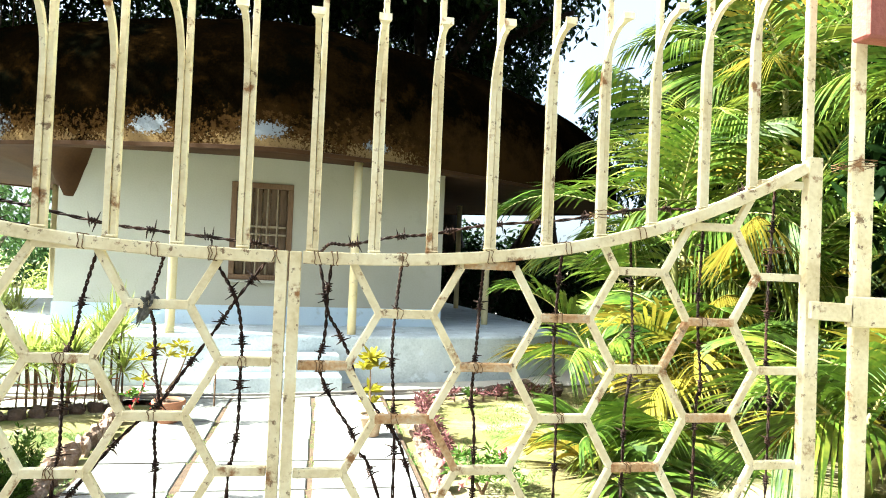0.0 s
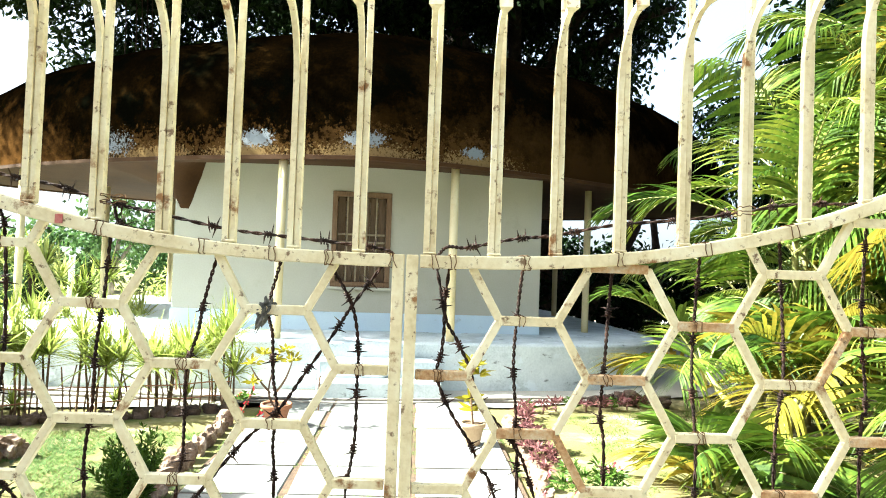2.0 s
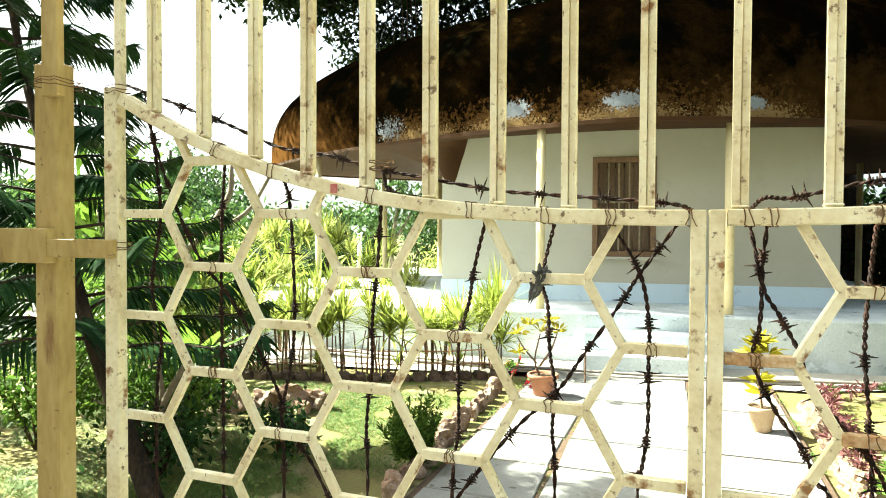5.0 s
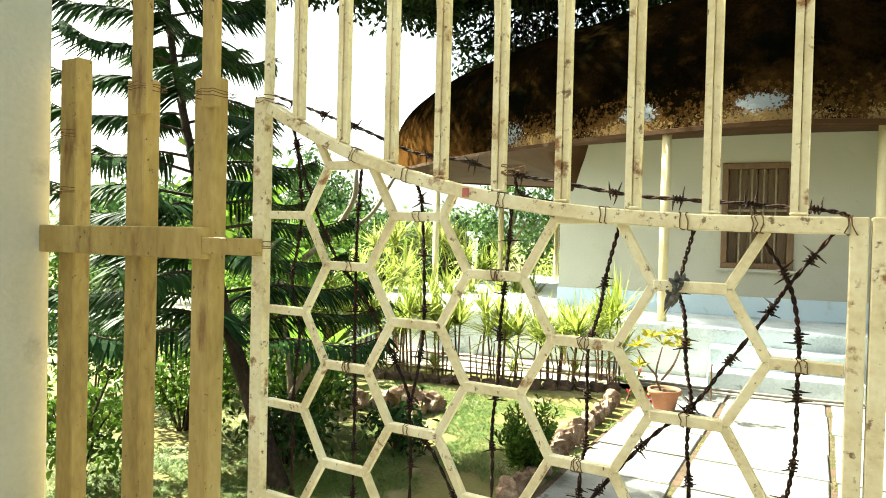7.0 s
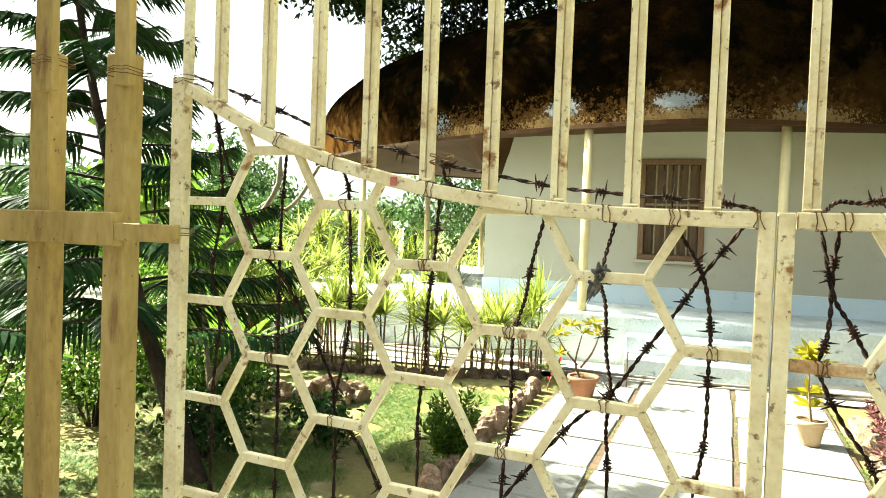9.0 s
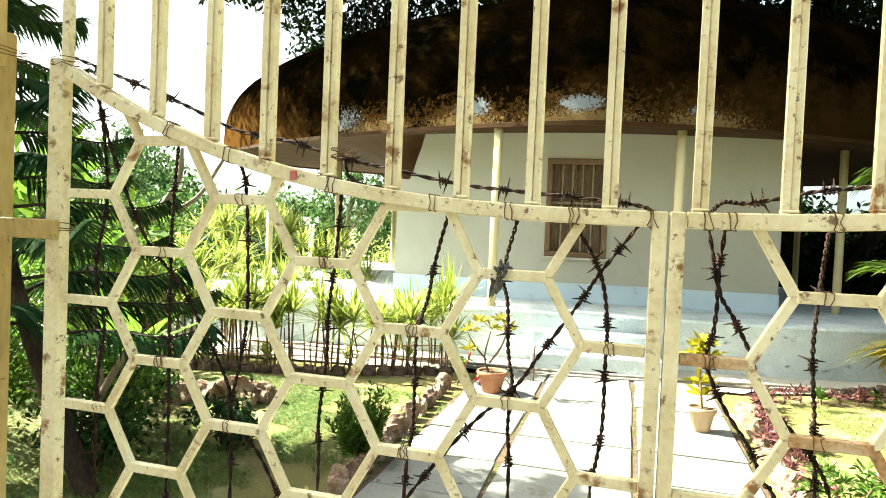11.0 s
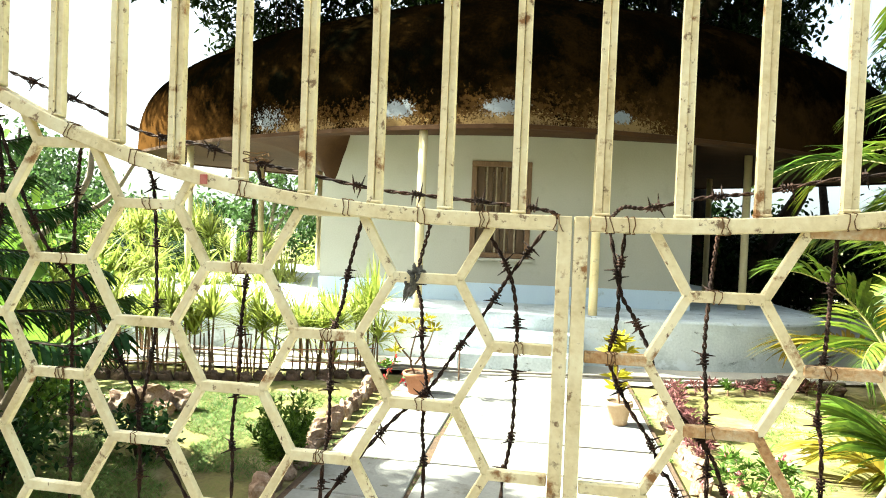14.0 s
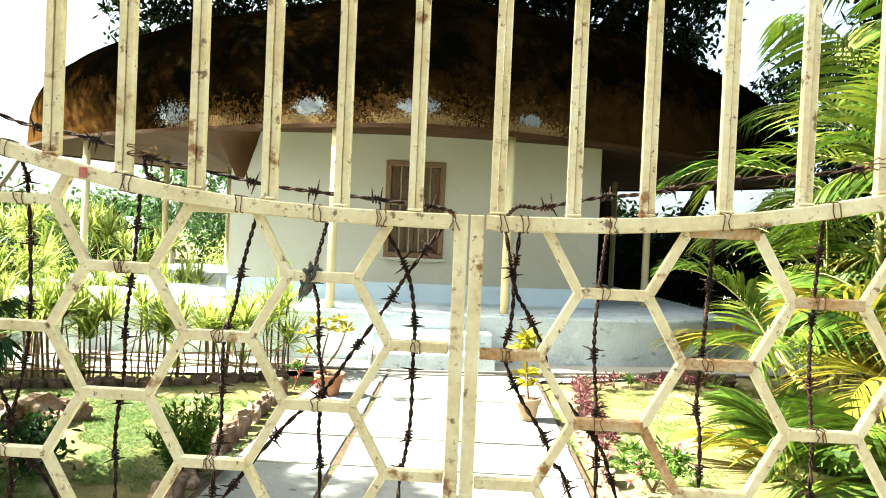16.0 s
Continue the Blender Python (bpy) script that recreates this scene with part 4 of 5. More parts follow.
def strap_plant(x, y, seed, height, n=64, length=0.56, mats=STRAP):
    r = random.Random(seed)
    p = thing("strap_leaved_plant", (x, y, 0), "slender-stemmed plant with tufts of pale striped strap leaves", "plant", "plants along the fence")
    for k in range(r.choice((1, 2, 2))):
        dx, dy, h = r.uniform(-0.09, 0.09), r.uniform(-0.06, 0.06), height * r.uniform(0.75, 1.08)
        v, f = tube_data(bend([(dx * 0.4, dy, -0.02), (dx * 0.7, dy, h * 0.5), (dx, dy, h)], 6), [0.013, 0.012, 0.012, 0.011, 0.010, 0.010, 0.008], 6)
        sheet("stem", v, f, STICK, p)
        v, f = [], []
        strap_tuft(r, v, f, Vector((dx, dy, h)), n, length, 0.024, (0.1, 1.5))
        sheet("leaves", v, f, mats, p)
    return p


def build_fence():
    r = random.Random(7)

    def line(s):
        return Vector((-5.6 + 3.75 * s, 4.62 + 0.95 * s * s + 0.12 * s, 0))
    for k in range(27):
        p = line(k / 26 + r.uniform(-0.015, 0.015)) + Vector((0, r.uniform(0.08, 0.5), 0))
        strap_plant(p.x, p.y, 300 + k, r.uniform(0.50, 0.92) - 0.20 * k / 26, r.choice((46, 60, 76)), r.uniform(0.42, 0.66))
    for k in range(9):
        p = line(r.uniform(0, 0.9)) + Vector((r.uniform(-1.5, 0.2), r.uniform(0.8, 2.2), 0))
        strap_plant(p.x, p.y, 340 + k, r.uniform(0.35, 0.7), 30, 0.42)
    for k in range(5):
        p = line(0.1 + 0.2 * k) + Vector((0, r.uniform(0.0, 0.3), 0))
        strap_plant(p.x, p.y, 360 + k, 0.10, 26, 0.26)
    f_ = thing("stick_fence", (0, 0, 0), "low fence of thin dark sticks with two cane rails", "fence")
    for k in range(44):
        p = line(k / 43 + r.uniform(-0.006, 0.006))
        h = r.uniform(0.36, 0.56)
        v, f = tube_data([p, p + Vector((r.uniform(-0.03, 0.03), 0, h * 0.5)), p + Vector((r.uniform(-0.05, 0.05), r.uniform(-0.02, 0.02), h))], [0.009, 0.008, 0.006], 6)
        sheet("stick", v, f, STICK, f_)
    for z in (0.15, 0.29):
        v, f = tube_data([line(i / 20) + Vector((0, -0.012, z + r.uniform(-0.012, 0.012))) for i in range(21)], 0.007, 6)
        sheet("cane_rail", v, f, RAILCANE, f_)
    for k in range(27):
        p = line(k / 26) + Vector((0, -0.10, 0))
        rock("dark_edging_stone", (p.x, p.y, 0.02), (0.075, 0.045, r.uniform(0.045, 0.075)), 700 + k, DARKSTONE, "dark rounded edging stone below the stick fence", "stones below the fence", 0.3)


def rock(name, at, size, seed, material, label, group="", rough=0.25, rz=0.0):
    bm = bmesh.new()
    bmesh.ops.create_icosphere(bm, subdivisions=3, radius=1.0)
    for v in bm.verts:
        n = v.co.normalized()
        k = 1 + rough * noise.noise(n * 1.5 + Vector((seed * 3.1, 0, 0))) * 1.6 + rough * 0.4 * noise.noise(n * 5 + Vector((0, seed, 0)))
        q = Vector([math.copysign(abs(c) ** 0.75, c) for c in n]) * k
        v.co = Vector((q.x * size[0], q.y * size[1], q.z * size[2]))
    ob = link(name, bm, material)
    ob.matrix_world = pose(*at, 0, 0, rz)
    return tagged(ob, label, "stone", group)


build_fence()


def build_edging():
    r = random.Random(17)
    for k in range(15):
        s = k / 14
        x, y = -1.58 - 0.12 * s + 0.02 * r.uniform(-1, 1), 2.35 + 2.7 * s
        h = r.uniform(0.055, 0.10)
        rock("edging_stone", (x, y, h * 0.5), (r.uniform(0.04, 0.065), r.uniform(0.06, 0.09), h), 800 + k, STONE, "rough reddish-brown stone edging the paved path", "stones along the path", 0.3, r.uniform(-40, 40))
    for k in range(11):
        s = k / 10
        x, y = 0.92 + 0.12 * s, 2.6 + 2.75 * s
        h = r.uniform(0.05, 0.09)
        rock("edging_stone", (x, y, h * 0.5), (0.06, 0.09, h), 830 + k, STONE, "rough reddish-brown stone edging the paved path", "stones along the path", 0.3, r.uniform(-40, 40))
    for k, (x, y, s) in enumerate(((-3.22, 3.86, 0.17), (-3.0, 3.92, 0.12), (-3.45, 3.75, 0.12), (-3.62, 3.6, 0.14), (-3.05, 3.74, 0.08), (-4.1, 3.45, 0.11))):
        s *= 0.8
        rock("garden_rock", (x, y, s * 0.55), (s, s * 0.85, s * 0.9), 860 + k, STONE, "pale angular garden rock on the lawn", "rocks on the lawn", 0.4)
    for k, (x, y, s) in enumerate(((2.2, 6.35, 0.10), (2.6, 6.45, 0.13), (2.95, 6.35, 0.09), (2.4, 6.55, 0.08))):
        rock("garden_rock", (x, y, s * 0.5), (s, s * 0.8, s * 0.7), 880 + k, DARKSTONE, "dark rock at the foot of the platform", "rocks on the lawn", 0.4)


build_edging()


# ---- pots and small plants ----
def pot(at, r0, h, label, clay):
    p = thing("plant_pot", at, label, "plant pot", "pots beside the path")
    n = 28
    prof = [(0.62, 0), (0.64, 0.01), (0.92, 0.80), (1.06, 0.80), (1.08, 0.98), (1.04, 1.0), (0.92, 0.98), (0.88, 0.88)]
    v, f = [], []
    for a, z in prof:
        for k in range(n):
            w = 2 * math.pi * k / n
            v.append((r0 * a * math.cos(w), r0 * a * math.sin(w), h * z))
    for j in range(len(prof) - 1):
        for k in range(n):
            b = (k + 1) % n
            f.append((j * n + k, j * n + b, (j + 1) * n + b, (j + 1) * n + k))
    f.append(tuple(range(n))[::-1])
    sheet("bowl", v, f, clay, p, smooth=True)
    v = [(r0 * 0.9 * math.cos(2 * math.pi * k / n), r0 * 0.9 * math.sin(2 * math.pi * k / n), h * 0.9 + 0.006 * math.sin(k * 2.3)) for k in range(n)]
    sheet("soil", v, [tuple(range(n))], SOIL, p)
    return p


def leafy(name, at, label, category, stems, tufts, size, width, material, seed, stemmat=STICK, group="", flowers=0, petal=None, per=22):
    """A small plant: stems and round tufts (x, y, z, radius) of leaves, and flowers if any."""
    r = random.Random(seed)
    p = thing(name, at, label, category, group)
    for pts in stems:
        v, f = tube_data(bend(pts, 6), [0.012, 0.011, 0.010, 0.009, 0.008, 0.007, 0.005], 6)
        sheet("stem", v, f, stemmat, p)
    v, f = [], []
    for x, y, z, q in tufts:
        for k in range(per):
            d = rand_way(r)
            d.z = abs(d.z) * 0.8 + 0.1
            c = Vector((x, y, z)) + d * q * r.uniform(0.0, 0.6)
            leaf(v, f, c, d.normalized(), d.cross(rand_way(r)).normalized(), size * r.uniform(0.7, 1.2), width, r.uniform(0.05, 0.4), 3)
    sheet("leaves", v, f, material, p)
    if flowers:
        v, f = [], []
        for k in range(flowers):
            x, y, z, q = r.choice(tufts)
            c = Vector((x, y, z)) + rand_way(r) * q
            for j in range(5):
                d = rand_way(r)
                leaf(v, f, c, d, d.cross(rand_way(r)).normalized(), 0.035, 0.022, 0.1, 2)
        sheet("flowers", v, f, petal, p)
    return p


def build_pots():
    r = random.Random(9)
    pot((0.57, 4.45, 0.03), 0.105, 0.19, "weathered pale terracotta flower pot on the path", PALECLAY)
    leafy("croton_plant", (0.57, 4.45, 0.19), "yellow-leaved croton growing in a clay pot", "potted plant", [[(0, 0, 0), (-0.02, 0, 0.2), (-0.03, 0, 0.42)]],
          [(-0.03, 0, 0.47, 0.10), (-0.08, 0.02, 0.42, 0.08), (0.04, 0, 0.43, 0.08), (-0.02, -0.05, 0.52, 0.08), (0.0, 0.0, 0.12, 0.04), (-0.03, 0, 0.22, 0.05)], 0.13, 0.045, CROTON, 31, per=16)
    pot((-1.22, 4.95, 0.03), 0.135, 0.20, "reddish terracotta pot beside the stone edging", CLAY)
    leafy("croton_plant", (-1.25, 4.95, 0.2), "straggly plant with pale yellow leaves in a clay pot", "potted plant", [[(0, 0, 0), (-0.05, 0, 0.15), (0.0, 0, 0.4)], [(0, 0, 0.1), (0.1, 0, 0.25), (0.16, 0, 0.42)], [(-0.03, 0, 0.12), (-0.15, 0, 0.25), (-0.22, 0, 0.36)]],
          [(0, 0, 0.42, 0.1), (0.16, 0, 0.42, 0.1), (-0.22, 0, 0.38, 0.1), (-0.1, 0, 0.48, 0.1), (0.08, 0.05, 0.5, 0.1), (-0.2, 0, 0.2, 0.08)], 0.075, 0.032, CROTON, 32, per=20)
    leafy("flowering_plant", (-1.62, 5.2, 0.0), "spindly plant with small red flowers", "potted plant", [[(0, 0, 0), (0.05, 0, 0.15), (0.12, 0, 0.27)]],
          [(0.1, 0, 0.25, 0.10), (0, 0, 0.2, 0.1), (0.24, 0, 0.1, 0.05)], 0.07, 0.03, SHRUB, 33, flowers=12, petal=REDPETAL, per=14)
    tagged(sheet("stake", *tube_data([(-0.92, 5.6, 0), (-0.92, 5.6, 0.36), (-0.91, 5.6, 0.38)], 0.010, 6), STICK), "thin dark stake standing by the steps", "stake")
    # small conifer by the path and bushes
    v, f = [], []
    c = thing("conifer_bush", (-1.66, 2.82, 0), "small bright-green feathery conifer bush", "bush")
    for q in range(52):
        a, lean = r.uniform(0, 6.28), r.uniform(0.05, 0.62)
        d = Vector((math.cos(a) * lean, math.sin(a) * lean, 1.0)).normalized()
        ln, z0 = r.uniform(0.24, 0.54) * (1 - 0.50 * lean), r.uniform(0.0, 0.10)
        for k in range(64):
            h = r.uniform(0.1, 1.0)
            w = (d * 0.9 + 0.9 * rand_way(r)).normalized()
            leaf(v, f, Vector((0.05 * math.cos(a), 0.05 * math.sin(a), z0)) + d * ln * h, w, w.cross(rand_way(r)).normalized(), 0.065 * (1.15 - 0.6 * h), 0.012, 0.0, 2)
    sheet("needles", v, f, SHRUB, c)
    v, f = tube_data([(0, 0, -0.02), (0, 0, 0.3)], [0.018, 0.006], 6)
    sheet("stem", v, f, STICK, c)
    leafy("flower_bush", (1.22, 3.05, 0), "low yellow-green bush with pink flowers", "bush", [[(0, 0, -0.02), (0.05, 0, 0.1), (0.1, 0, 0.2)], [(0, 0, 0), (-0.06, 0, 0.1), (-0.14, 0, 0.2)]],
          [(r.uniform(-0.24, 0.24), r.uniform(-0.18, 0.18), r.uniform(0.08, 0.26), 0.10) for _ in range(26)], 0.055, 0.018, SHRUB, 34, flowers=12, petal=PINKPETAL, per=26)
    for k in range(12):
        s = k / 11
        leafy("purple_plant", (1.05 + 0.16 * s + r.uniform(-0.06, 0.06), 3.7 + 2.0 * s, 0), "low purple-leaved border plant beside the path", "plant", [[(0, 0, -0.01), (0, 0, 0.04), (0.01, 0, 0.1)]],
              [(r.uniform(-0.07, 0.07), r.uniform(-0.07, 0.07), r.uniform(0.03, 0.13), 0.06) for _ in range(6)], 0.075, 0.02, PURPLE, 400 + k, group="purple border plants", per=14)
    for k in range(9):
        leafy("purple_plant", (1.3 + 0.17 * k, 5.85 + 0.05 * k + r.uniform(-0.08, 0.08), 0), "low purple-leaved border plant beside the platform", "plant", [[(0, 0, -0.01), (0, 0, 0.04), (0.01, 0, 0.08)]],
              [(r.uniform(-0.08, 0.08), r.uniform(-0.08, 0.08), r.uniform(0.03, 0.12), 0.07) for _ in range(6)], 0.07, 0.02, PURPLE if k % 3 else SHRUB, 430 + k, group="purple border plants", per=12)
    for k, z in ((0, 0.03), (1, 0.06)):
        v, f = tube_data(bend([(-4.2, 6.05 + 0.1 * k, z), (-2.2, 6.02, z), (-0.6, 5.98 + 0.05 * k, z), (0.8, 6.25, z), (2.0, 6.42 + 0.06 * k, z), (3.2, 6.7, z)], 30), 0.016, 7)
        tagged(sheet("pipe", v, f, HOSE, smooth=True), "thin grey pipe lying along the foot of the platform", "pipe")


build_pots()


# ---- left garden ----
def build_left_garden():
    r = random.Random(77)
    # leaning dark conifer
    t = thing("norfolk_pine", (-2.85, 1.86, 0), "leaning dark conifer with drooping needle branches", "tree")
    axis = bend([(0, 0, -0.05), (-0.35, 0.08, 0.45), (-0.75, 0.2, 1.0), (-1.3, 0.4, 1.95), (-1.75, 0.5, 3.1), (-2.0, 0.6, 4.2)], 24)
    v, f = tube_data(axis, [0.066 - 0.050 * i / 24 for i in range(25)], 9)
    sheet("trunk", v, f, BARK, t, smooth=True)
    for k in range(56):
        q = 8 + 15.5 * k / 55
        i = min(int(q), 23)
        c = axis[i].lerp(axis[i + 1], q - i)
        az = k * 2.4 + r.uniform(-0.3, 0.3)
        ln = (1.25 - 0.60 * k / 55) * r.uniform(0.8, 1.15)
        d = Vector((math.cos(az), math.sin(az), 0.10))
        pts = bend([c, c + d * ln * 0.4 + Vector((0, 0, 0.02)), c + d * ln * 0.75 + Vector((0, 0, -0.04)), c + d * ln + Vector((0, 0, 0.03))], 10)
        v, f = tube_data(pts, [0.013 - 0.0010 * j for j in range(11)], 5)
        b = sheet("branch", v, f, BARK, t)
        v, f = [], []
        side = d.cross(Vector((0, 0, 1))).normalized()
        for j in range(30):
            s = 0.18 + 0.82 * j / 29
            c2 = pts[min(int(s * 10), 9)].lerp(pts[min(int(s * 10) + 1, 10)], s * 10 - int(s * 10))
            for sg in (-1, 1):
                tl = (0.30 - 0.12 * s) * r.uniform(0.8, 1.2)
                w = (side * sg * 0.8 + d * 0.6 + Vector((0, 0, r.uniform(-0.45, 0.05)))).normalized()
                leaf(v, f, c2, w, w.cross(Vector((0.2, 0.1, 1))).normalized(), tl, 0.034, 0.35, 3)
                leaf(v, f, c2, (w + Vector((0, 0, -0.3))).normalized(), (w.cross(Vector((0.2, 0.1, 1))) + Vector((0, 0, 0.7))).normalized(), tl * 0.9, 0.03, 0.35, 3)
        sheet("needles", v, f, NEEDLE, b)
    # second thin grey stem forking low
    tree("shrub_stem", "bare grey forked stem among the shrubs", (-3.35, 2.25, 0), [([(0, 0, -0.03), (0.12, 0.02, 0.18), (0.2, 0, 0.42), (0.36, 0.05, 0.72)], 0.035, 0.02), ([(0.12, 0.02, 0.18), (-0.15, 0.1, 0.3), (-0.5, 0.1, 0.36)], 0.02, 0.01), ([(0.2, 0, 0.42), (0.05, 0.1, 0.8), (0.0, 0.1, 1.2)], 0.02, 0.01)], [], 0, 0.1, GREYBARK, SHRUB, 78, "shrub")
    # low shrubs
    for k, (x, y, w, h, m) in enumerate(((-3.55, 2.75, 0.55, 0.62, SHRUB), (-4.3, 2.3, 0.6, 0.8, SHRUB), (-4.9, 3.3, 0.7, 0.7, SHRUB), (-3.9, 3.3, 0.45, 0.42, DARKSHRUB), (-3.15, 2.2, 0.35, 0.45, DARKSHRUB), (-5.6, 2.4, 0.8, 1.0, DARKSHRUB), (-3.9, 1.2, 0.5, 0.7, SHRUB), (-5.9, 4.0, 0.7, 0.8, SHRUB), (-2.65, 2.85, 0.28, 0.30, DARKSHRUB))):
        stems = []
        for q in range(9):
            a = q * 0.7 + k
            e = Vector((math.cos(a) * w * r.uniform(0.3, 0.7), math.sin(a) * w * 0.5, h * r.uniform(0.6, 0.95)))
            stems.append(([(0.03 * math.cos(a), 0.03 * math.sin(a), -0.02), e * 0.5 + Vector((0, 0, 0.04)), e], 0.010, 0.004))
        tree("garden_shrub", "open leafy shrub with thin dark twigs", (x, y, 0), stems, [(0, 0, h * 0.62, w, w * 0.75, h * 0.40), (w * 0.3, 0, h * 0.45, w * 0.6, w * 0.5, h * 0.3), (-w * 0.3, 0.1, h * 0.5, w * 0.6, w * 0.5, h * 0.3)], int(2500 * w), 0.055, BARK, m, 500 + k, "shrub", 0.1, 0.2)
    # bright shrubs further back
    for k, (x, y, w, h, m) in enumerate(((-6.8, 6.6, 1.0, 1.1, SHRUB), (-8.5, 7.5, 1.2, 1.5, BANANA), (-9.6, 10, 1.4, 1.9, SHRUB), (-7.4, 9.2, 0.9, 1.2, STRAP), (-11.5, 8.5, 1.5, 2.0, SHRUB), (-12.5, 12.5, 1.6, 2.2, BANANA), (-6.0, 5.4, 0.7, 0.8, SHRUB), (-5.3, 15.0, 1.0, 1.7, STRAP), (-10.5, 5.2, 1.4, 1.6, SHRUB), (-14, 17, 2.4, 2.2, SHRUB))):
        tree("garden_shrub", "sunlit yellow-green garden shrub", (x, y, 0), [([(0, 0, -0.02), (0.03, 0, h * 0.3), (0.05, 0, h * 0.7)], 0.03, 0.01)],
             [(0, 0, h * 0.5, w, w * 0.8, h * 0.5), (w * 0.5, 0.1, h * 0.35, w * 0.6, w * 0.5, h * 0.36), (-w * 0.5, 0, h * 0.4, w * 0.6, w * 0.6, h * 0.38)], int(2300 * w), 0.11, BARK, m, 540 + k, "shrub", 0.2, 0.3)
    # tufted long-leaved palm-like bush
    for k, (x, y, h) in enumerate(((-7.2, 11.4, 1.7), (-6.5, 12.2, 1.2), (-8.2, 11.0, 1.5), (-4.9, 9.6, 0.5), (-5.6, 8.6, 0.6), (-6.6, 8.2, 0.9))):
        p = thing("tufted_bush", (x, y, 0), "tall bush of long arching yellow-green strap leaves", "bush")
        v, f = tube_data([(0, 0, -0.05), (0.05, 0, h * 0.5), (0, 0, h)], [0.08, 0.06, 0.04], 8)
        sheet("stem", v, f, BARK, p)
        for q in range(6):
            v, f = [], []
            strap_tuft(r, v, f, Vector((r.uniform(-0.5, 0.5), r.uniform(-0.3, 0.3), h * r.uniform(0.5, 1.05))), 70, 0.80, 0.042, (-0.3, 1.45))
            sheet("leaves", v, f, STRAP, p)
    # clipped hedge
    hd = thing("hedge", (-9.7, 13.2, 0), "long clipped dark-green hedge", "hedge")
    v, f = [], []
    for k in range(9000):
        q = [r.uniform(-1, 1) for _ in range(3)]
        ax = r.randrange(3)
        q[ax] = math.copysign(1, q[ax])
        c = Vector((q[0] * 1.7, q[1] * 0.45, 0.62 + q[2] * 0.62)) + rand_way(r) * 0.05
        d = rand_way(r)
        leaf(v, f, c, d, d.cross(rand_way(r)).normalized(), 0.08, 0.05, 0.1, 2)
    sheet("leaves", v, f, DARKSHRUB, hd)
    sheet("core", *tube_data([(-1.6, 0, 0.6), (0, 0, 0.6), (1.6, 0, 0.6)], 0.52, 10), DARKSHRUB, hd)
    # bare forked tree with grey limbs and broad leaves
    tree("frangipani_tree", "small tree with smooth grey forked limbs and broad leaves", (-6.1, 5.0, 0), [([(0, 0, -0.05), (0.05, 0, 0.6), (0.35, 0.1, 1.15)], 0.07, 0.05), ([(0.35, 0.1, 1.15), (0.9, 0.1, 1.5), (1.25, 0.1, 1.95), (1.28, 0.1, 2.3)], 0.045, 0.025), ([(0.9, 0.1, 1.5), (1.4, 0.2, 1.75), (1.75, 0.2, 2.2)], 0.03, 0.018), ([(0.05, 0, 0.6), (-0.4, 0, 1.2), (-0.6, 0, 1.8)], 0.045, 0.02)],
         [(-0.6, 0, 1.9, 0.5, 0.4, 0.35), (0.2, 0.1, 1.3, 0.6, 0.4, 0.3)], 260, 0.26, GREYBARK, BANANA, 580, hang=0.4, fill=0.1)
    # broad glossy leaves near the trunk
    b = thing("broad_leaf_plant", (-4.7, 4.1, 0), "clump of broad bright-green upright leaves", "plant")
    for k in range(12):
        v, f = [], []
        a, e = r.uniform(0, 6.28), r.uniform(0.7, 1.4)
        w = Vector((math.cos(a) * math.cos(e), math.sin(a) * math.cos(e), math.sin(e)))
        leaf(v, f, Vector((r.uniform(-0.2, 0.2), r.uniform(-0.2, 0.2), 0)), w, w.cross(Vector((0, 0, 1))).normalized(), r.uniform(0.9, 1.35), 0.20, 0.25, 7)
        sheet("leaf", v, f, BANANA, b)
    # stone urn on a pedestal
    u = thing("garden_urn", (-10.4, 19.2, 0), "grey stone bird bath on a pedestal", "bird bath")
    n = 20
    prof = [(0.22, 0), (0.22, 0.1), (0.10, 0.25), (0.08, 1.45), (0.12, 1.52), (0.28, 1.62), (0.30, 1.75), (0.27, 1.75), (0.2, 1.66)]
    v = [(q * math.cos(2 * math.pi * k / n), q * math.sin(2 * math.pi * k / n), z) for q, z in prof for k in range(n)]
    f = [(j * n + k, j * n + (k + 1) % n, (j + 1) * n + (k + 1) % n, (j + 1) * n + k) for j in range(len(prof) - 1) for k in range(n)] + [tuple(8 * n + k for k in range(n))]
    sheet("basin", v, f, PLINTH, u, smooth=True)


build_left_garden()


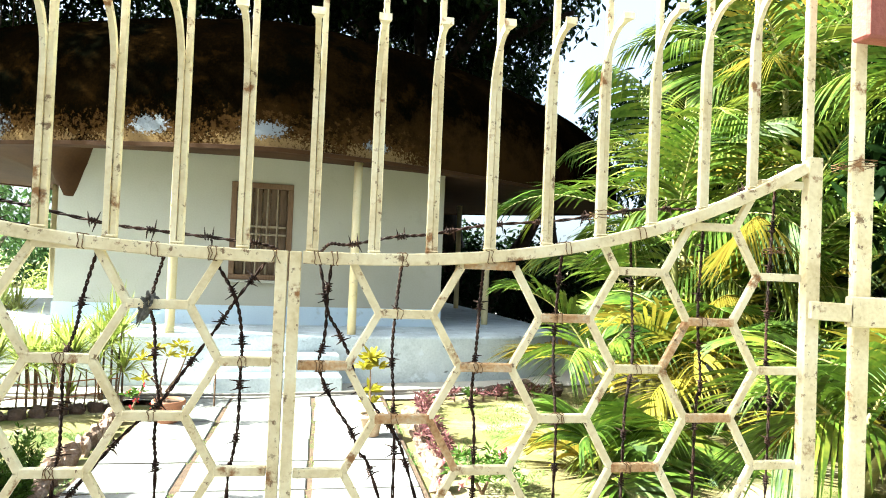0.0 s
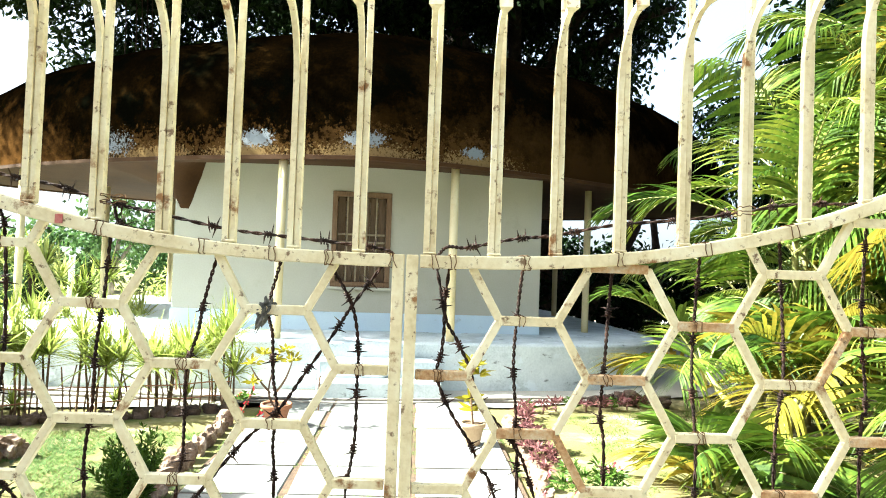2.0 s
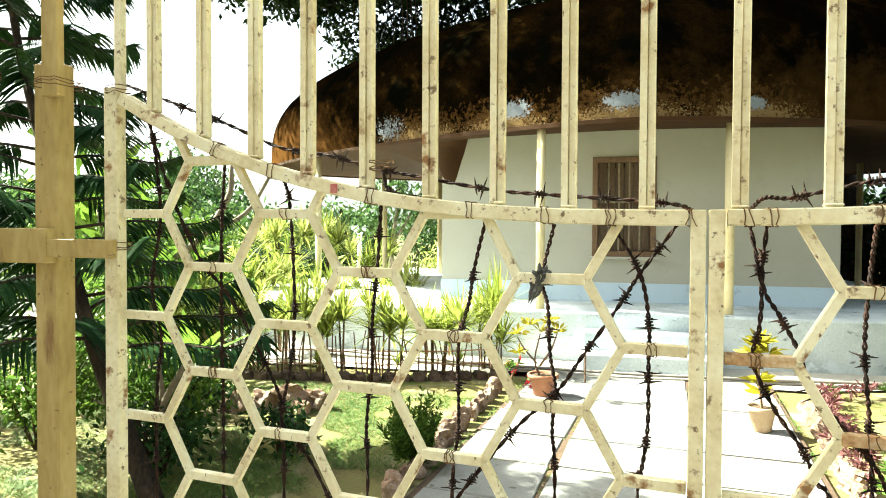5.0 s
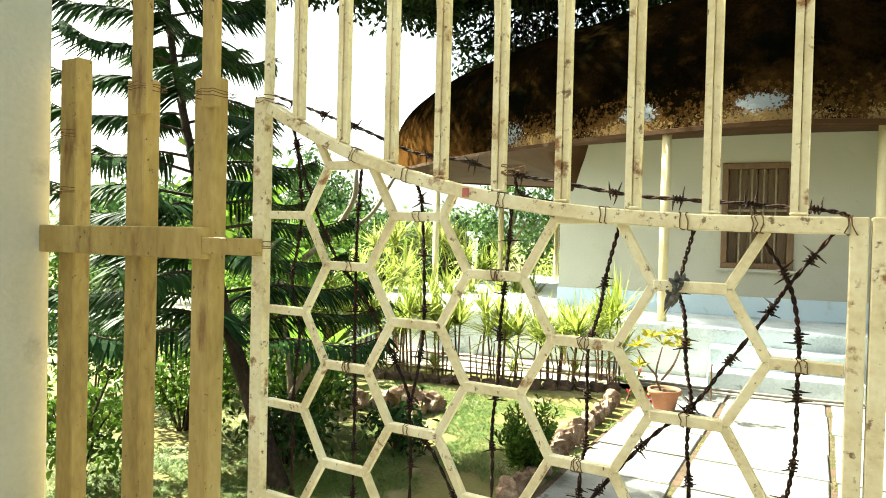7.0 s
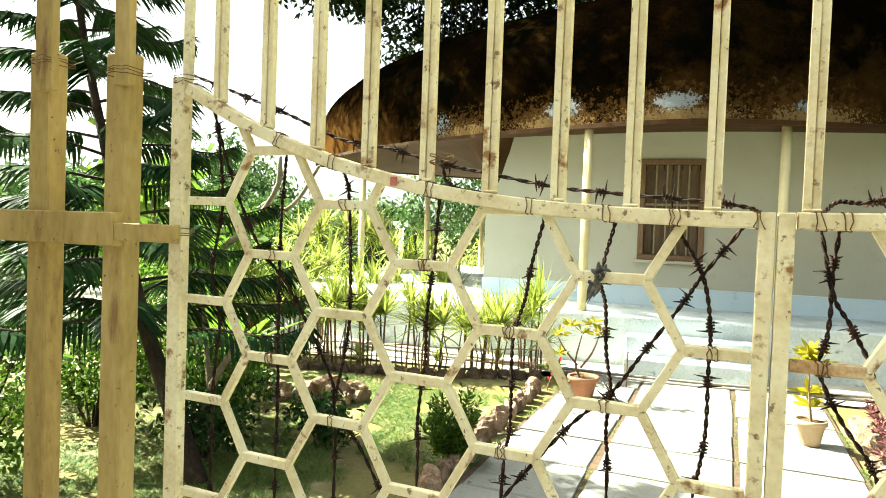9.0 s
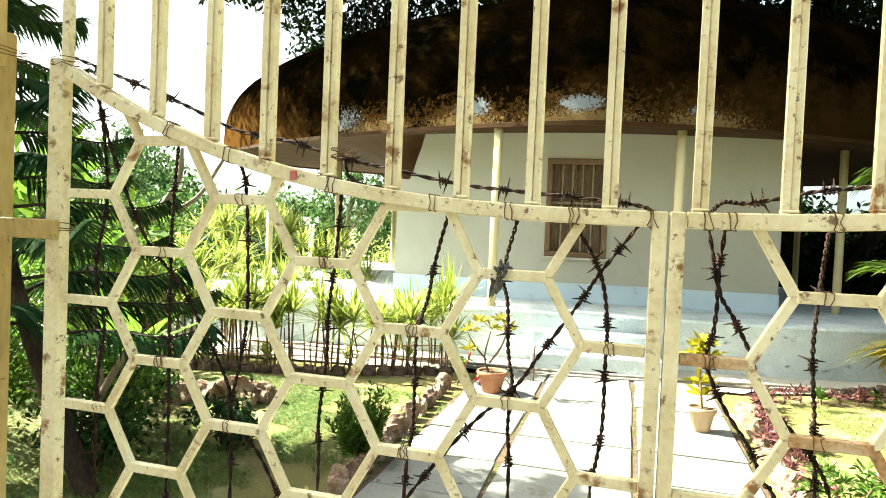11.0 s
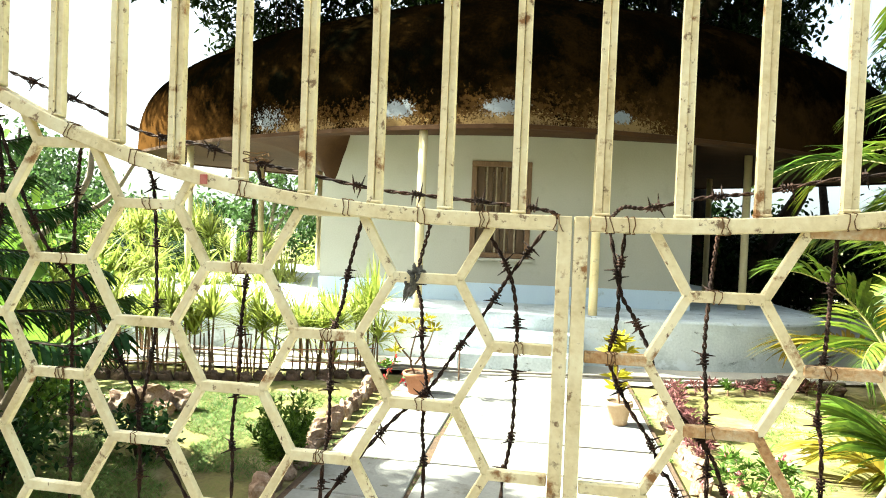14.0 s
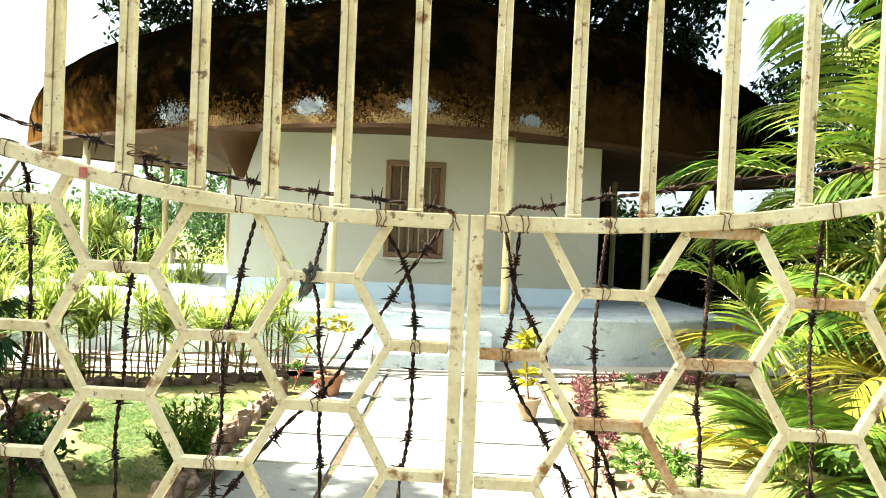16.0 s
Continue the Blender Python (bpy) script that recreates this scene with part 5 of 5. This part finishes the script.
# ---- grass ----
def build_grass():
    r = random.Random(5)
    v, f = [], []
    for area, n in (((-6.0, 1.0, -1.72, 4.75), 110000), ((1.15, 1.2, 4.2, 6.2), 30000)):
        for k in range(n):
            x, y = r.uniform(area[0], area[2]), r.uniform(area[1], area[3])
            if noise.noise((x * 1.3, y * 1.3, 9)) + 0.5 * noise.noise((x * 4, y * 4, 2)) < (-0.12 if x < 0 else 0.12):
                continue
            a = r.uniform(0, 6.28)
            w = Vector((math.cos(a) * 0.7, math.sin(a) * 0.7, 0.8)).normalized()
            leaf(v, f, Vector((x, y, -0.015)), w, w.cross(Vector((0, 0, 1))).normalized(), r.uniform(0.03, 0.08), 0.008, 0.4, 1)
    # tufts in the joints of the path
    for k in range(9000):
        if r.random() < 0.65:
            x, y = r.choice((-0.78, 0.08, 0.84, -1.5)) + r.gauss(0, 0.018), r.uniform(0.8, 5.9)
            if noise.noise((x, y * 2.2, 4)) < -0.05:
                continue
        else:
            x, y = r.uniform(-1.45, 0.85), 0.62 * r.randrange(1, 10) + 0.03 + r.gauss(0, 0.015)
            if noise.noise((x * 2, y * 2.2, 14)) < 0.12:
                continue
        a = r.uniform(0, 6.28)
        w = Vector((math.cos(a) * 0.8, math.sin(a) * 0.8, 0.6)).normalized()
        leaf(v, f, Vector((x, y, 0.012)), w, w.cross(Vector((0, 0, 1))).normalized(), r.uniform(0.02, 0.055), 0.009, 0.3, 1)
    tagged(sheet("grass", v, f, GRASS), "short yellow-green grass on the lawns and between the slabs", "grass", kind="stuff")


build_grass()


# ---- paved path ----
def build_path():
    r = random.Random(12)
    p = thing("path", (0, 0, 0), "path of pale stone slabs with grassy joints", "path", kind="structure")
    bm = bmesh.new()
    bm.faces.new([bm.verts.new(q) for q in ((-1.5, -0.6, 0.016), (0.84, -0.6, 0.016), (0.84, 6.2, 0.016), (-1.5, 6.2, 0.016))])
    link("bedding", bm, SOIL, p, "sandy bedding between the slabs")
    cols = (-1.48, -0.80, 0.06, 0.82)
    for j in range(-1, 10):
        for i in range(3):
            x0, x1 = cols[i] + 0.014 + r.uniform(0, 0.012), cols[i + 1] - 0.014 - r.uniform(0, 0.012)
            y0, y1 = 0.62 * j + 0.042 + r.uniform(0, 0.008), 0.62 * (j + 1) + 0.016
            bm = bmesh.new()
            vs = [bm.verts.new((x + r.uniform(-0.012, 0.012), y + r.uniform(-0.012, 0.012), z)) for z in (-0.03, 0.028 + r.uniform(-0.003, 0.003)) for x, y in ((x0, y0), (x1, y0), (x1, y1), (x0, y1))]
            for q in ((4, 5, 6, 7), (0, 1, 5, 4), (1, 2, 6, 5), (2, 3, 7, 6), (3, 0, 4, 7)):
                bm.faces.new([vs[k] for k in q])
            bmesh.ops.bevel(bm, geom=[e for e in bm.edges if all(v.co.z > 0 for v in e.verts)], offset=0.006, segments=1, affect="EDGES")
            link("slab", bm, SLAB, p)


build_path()
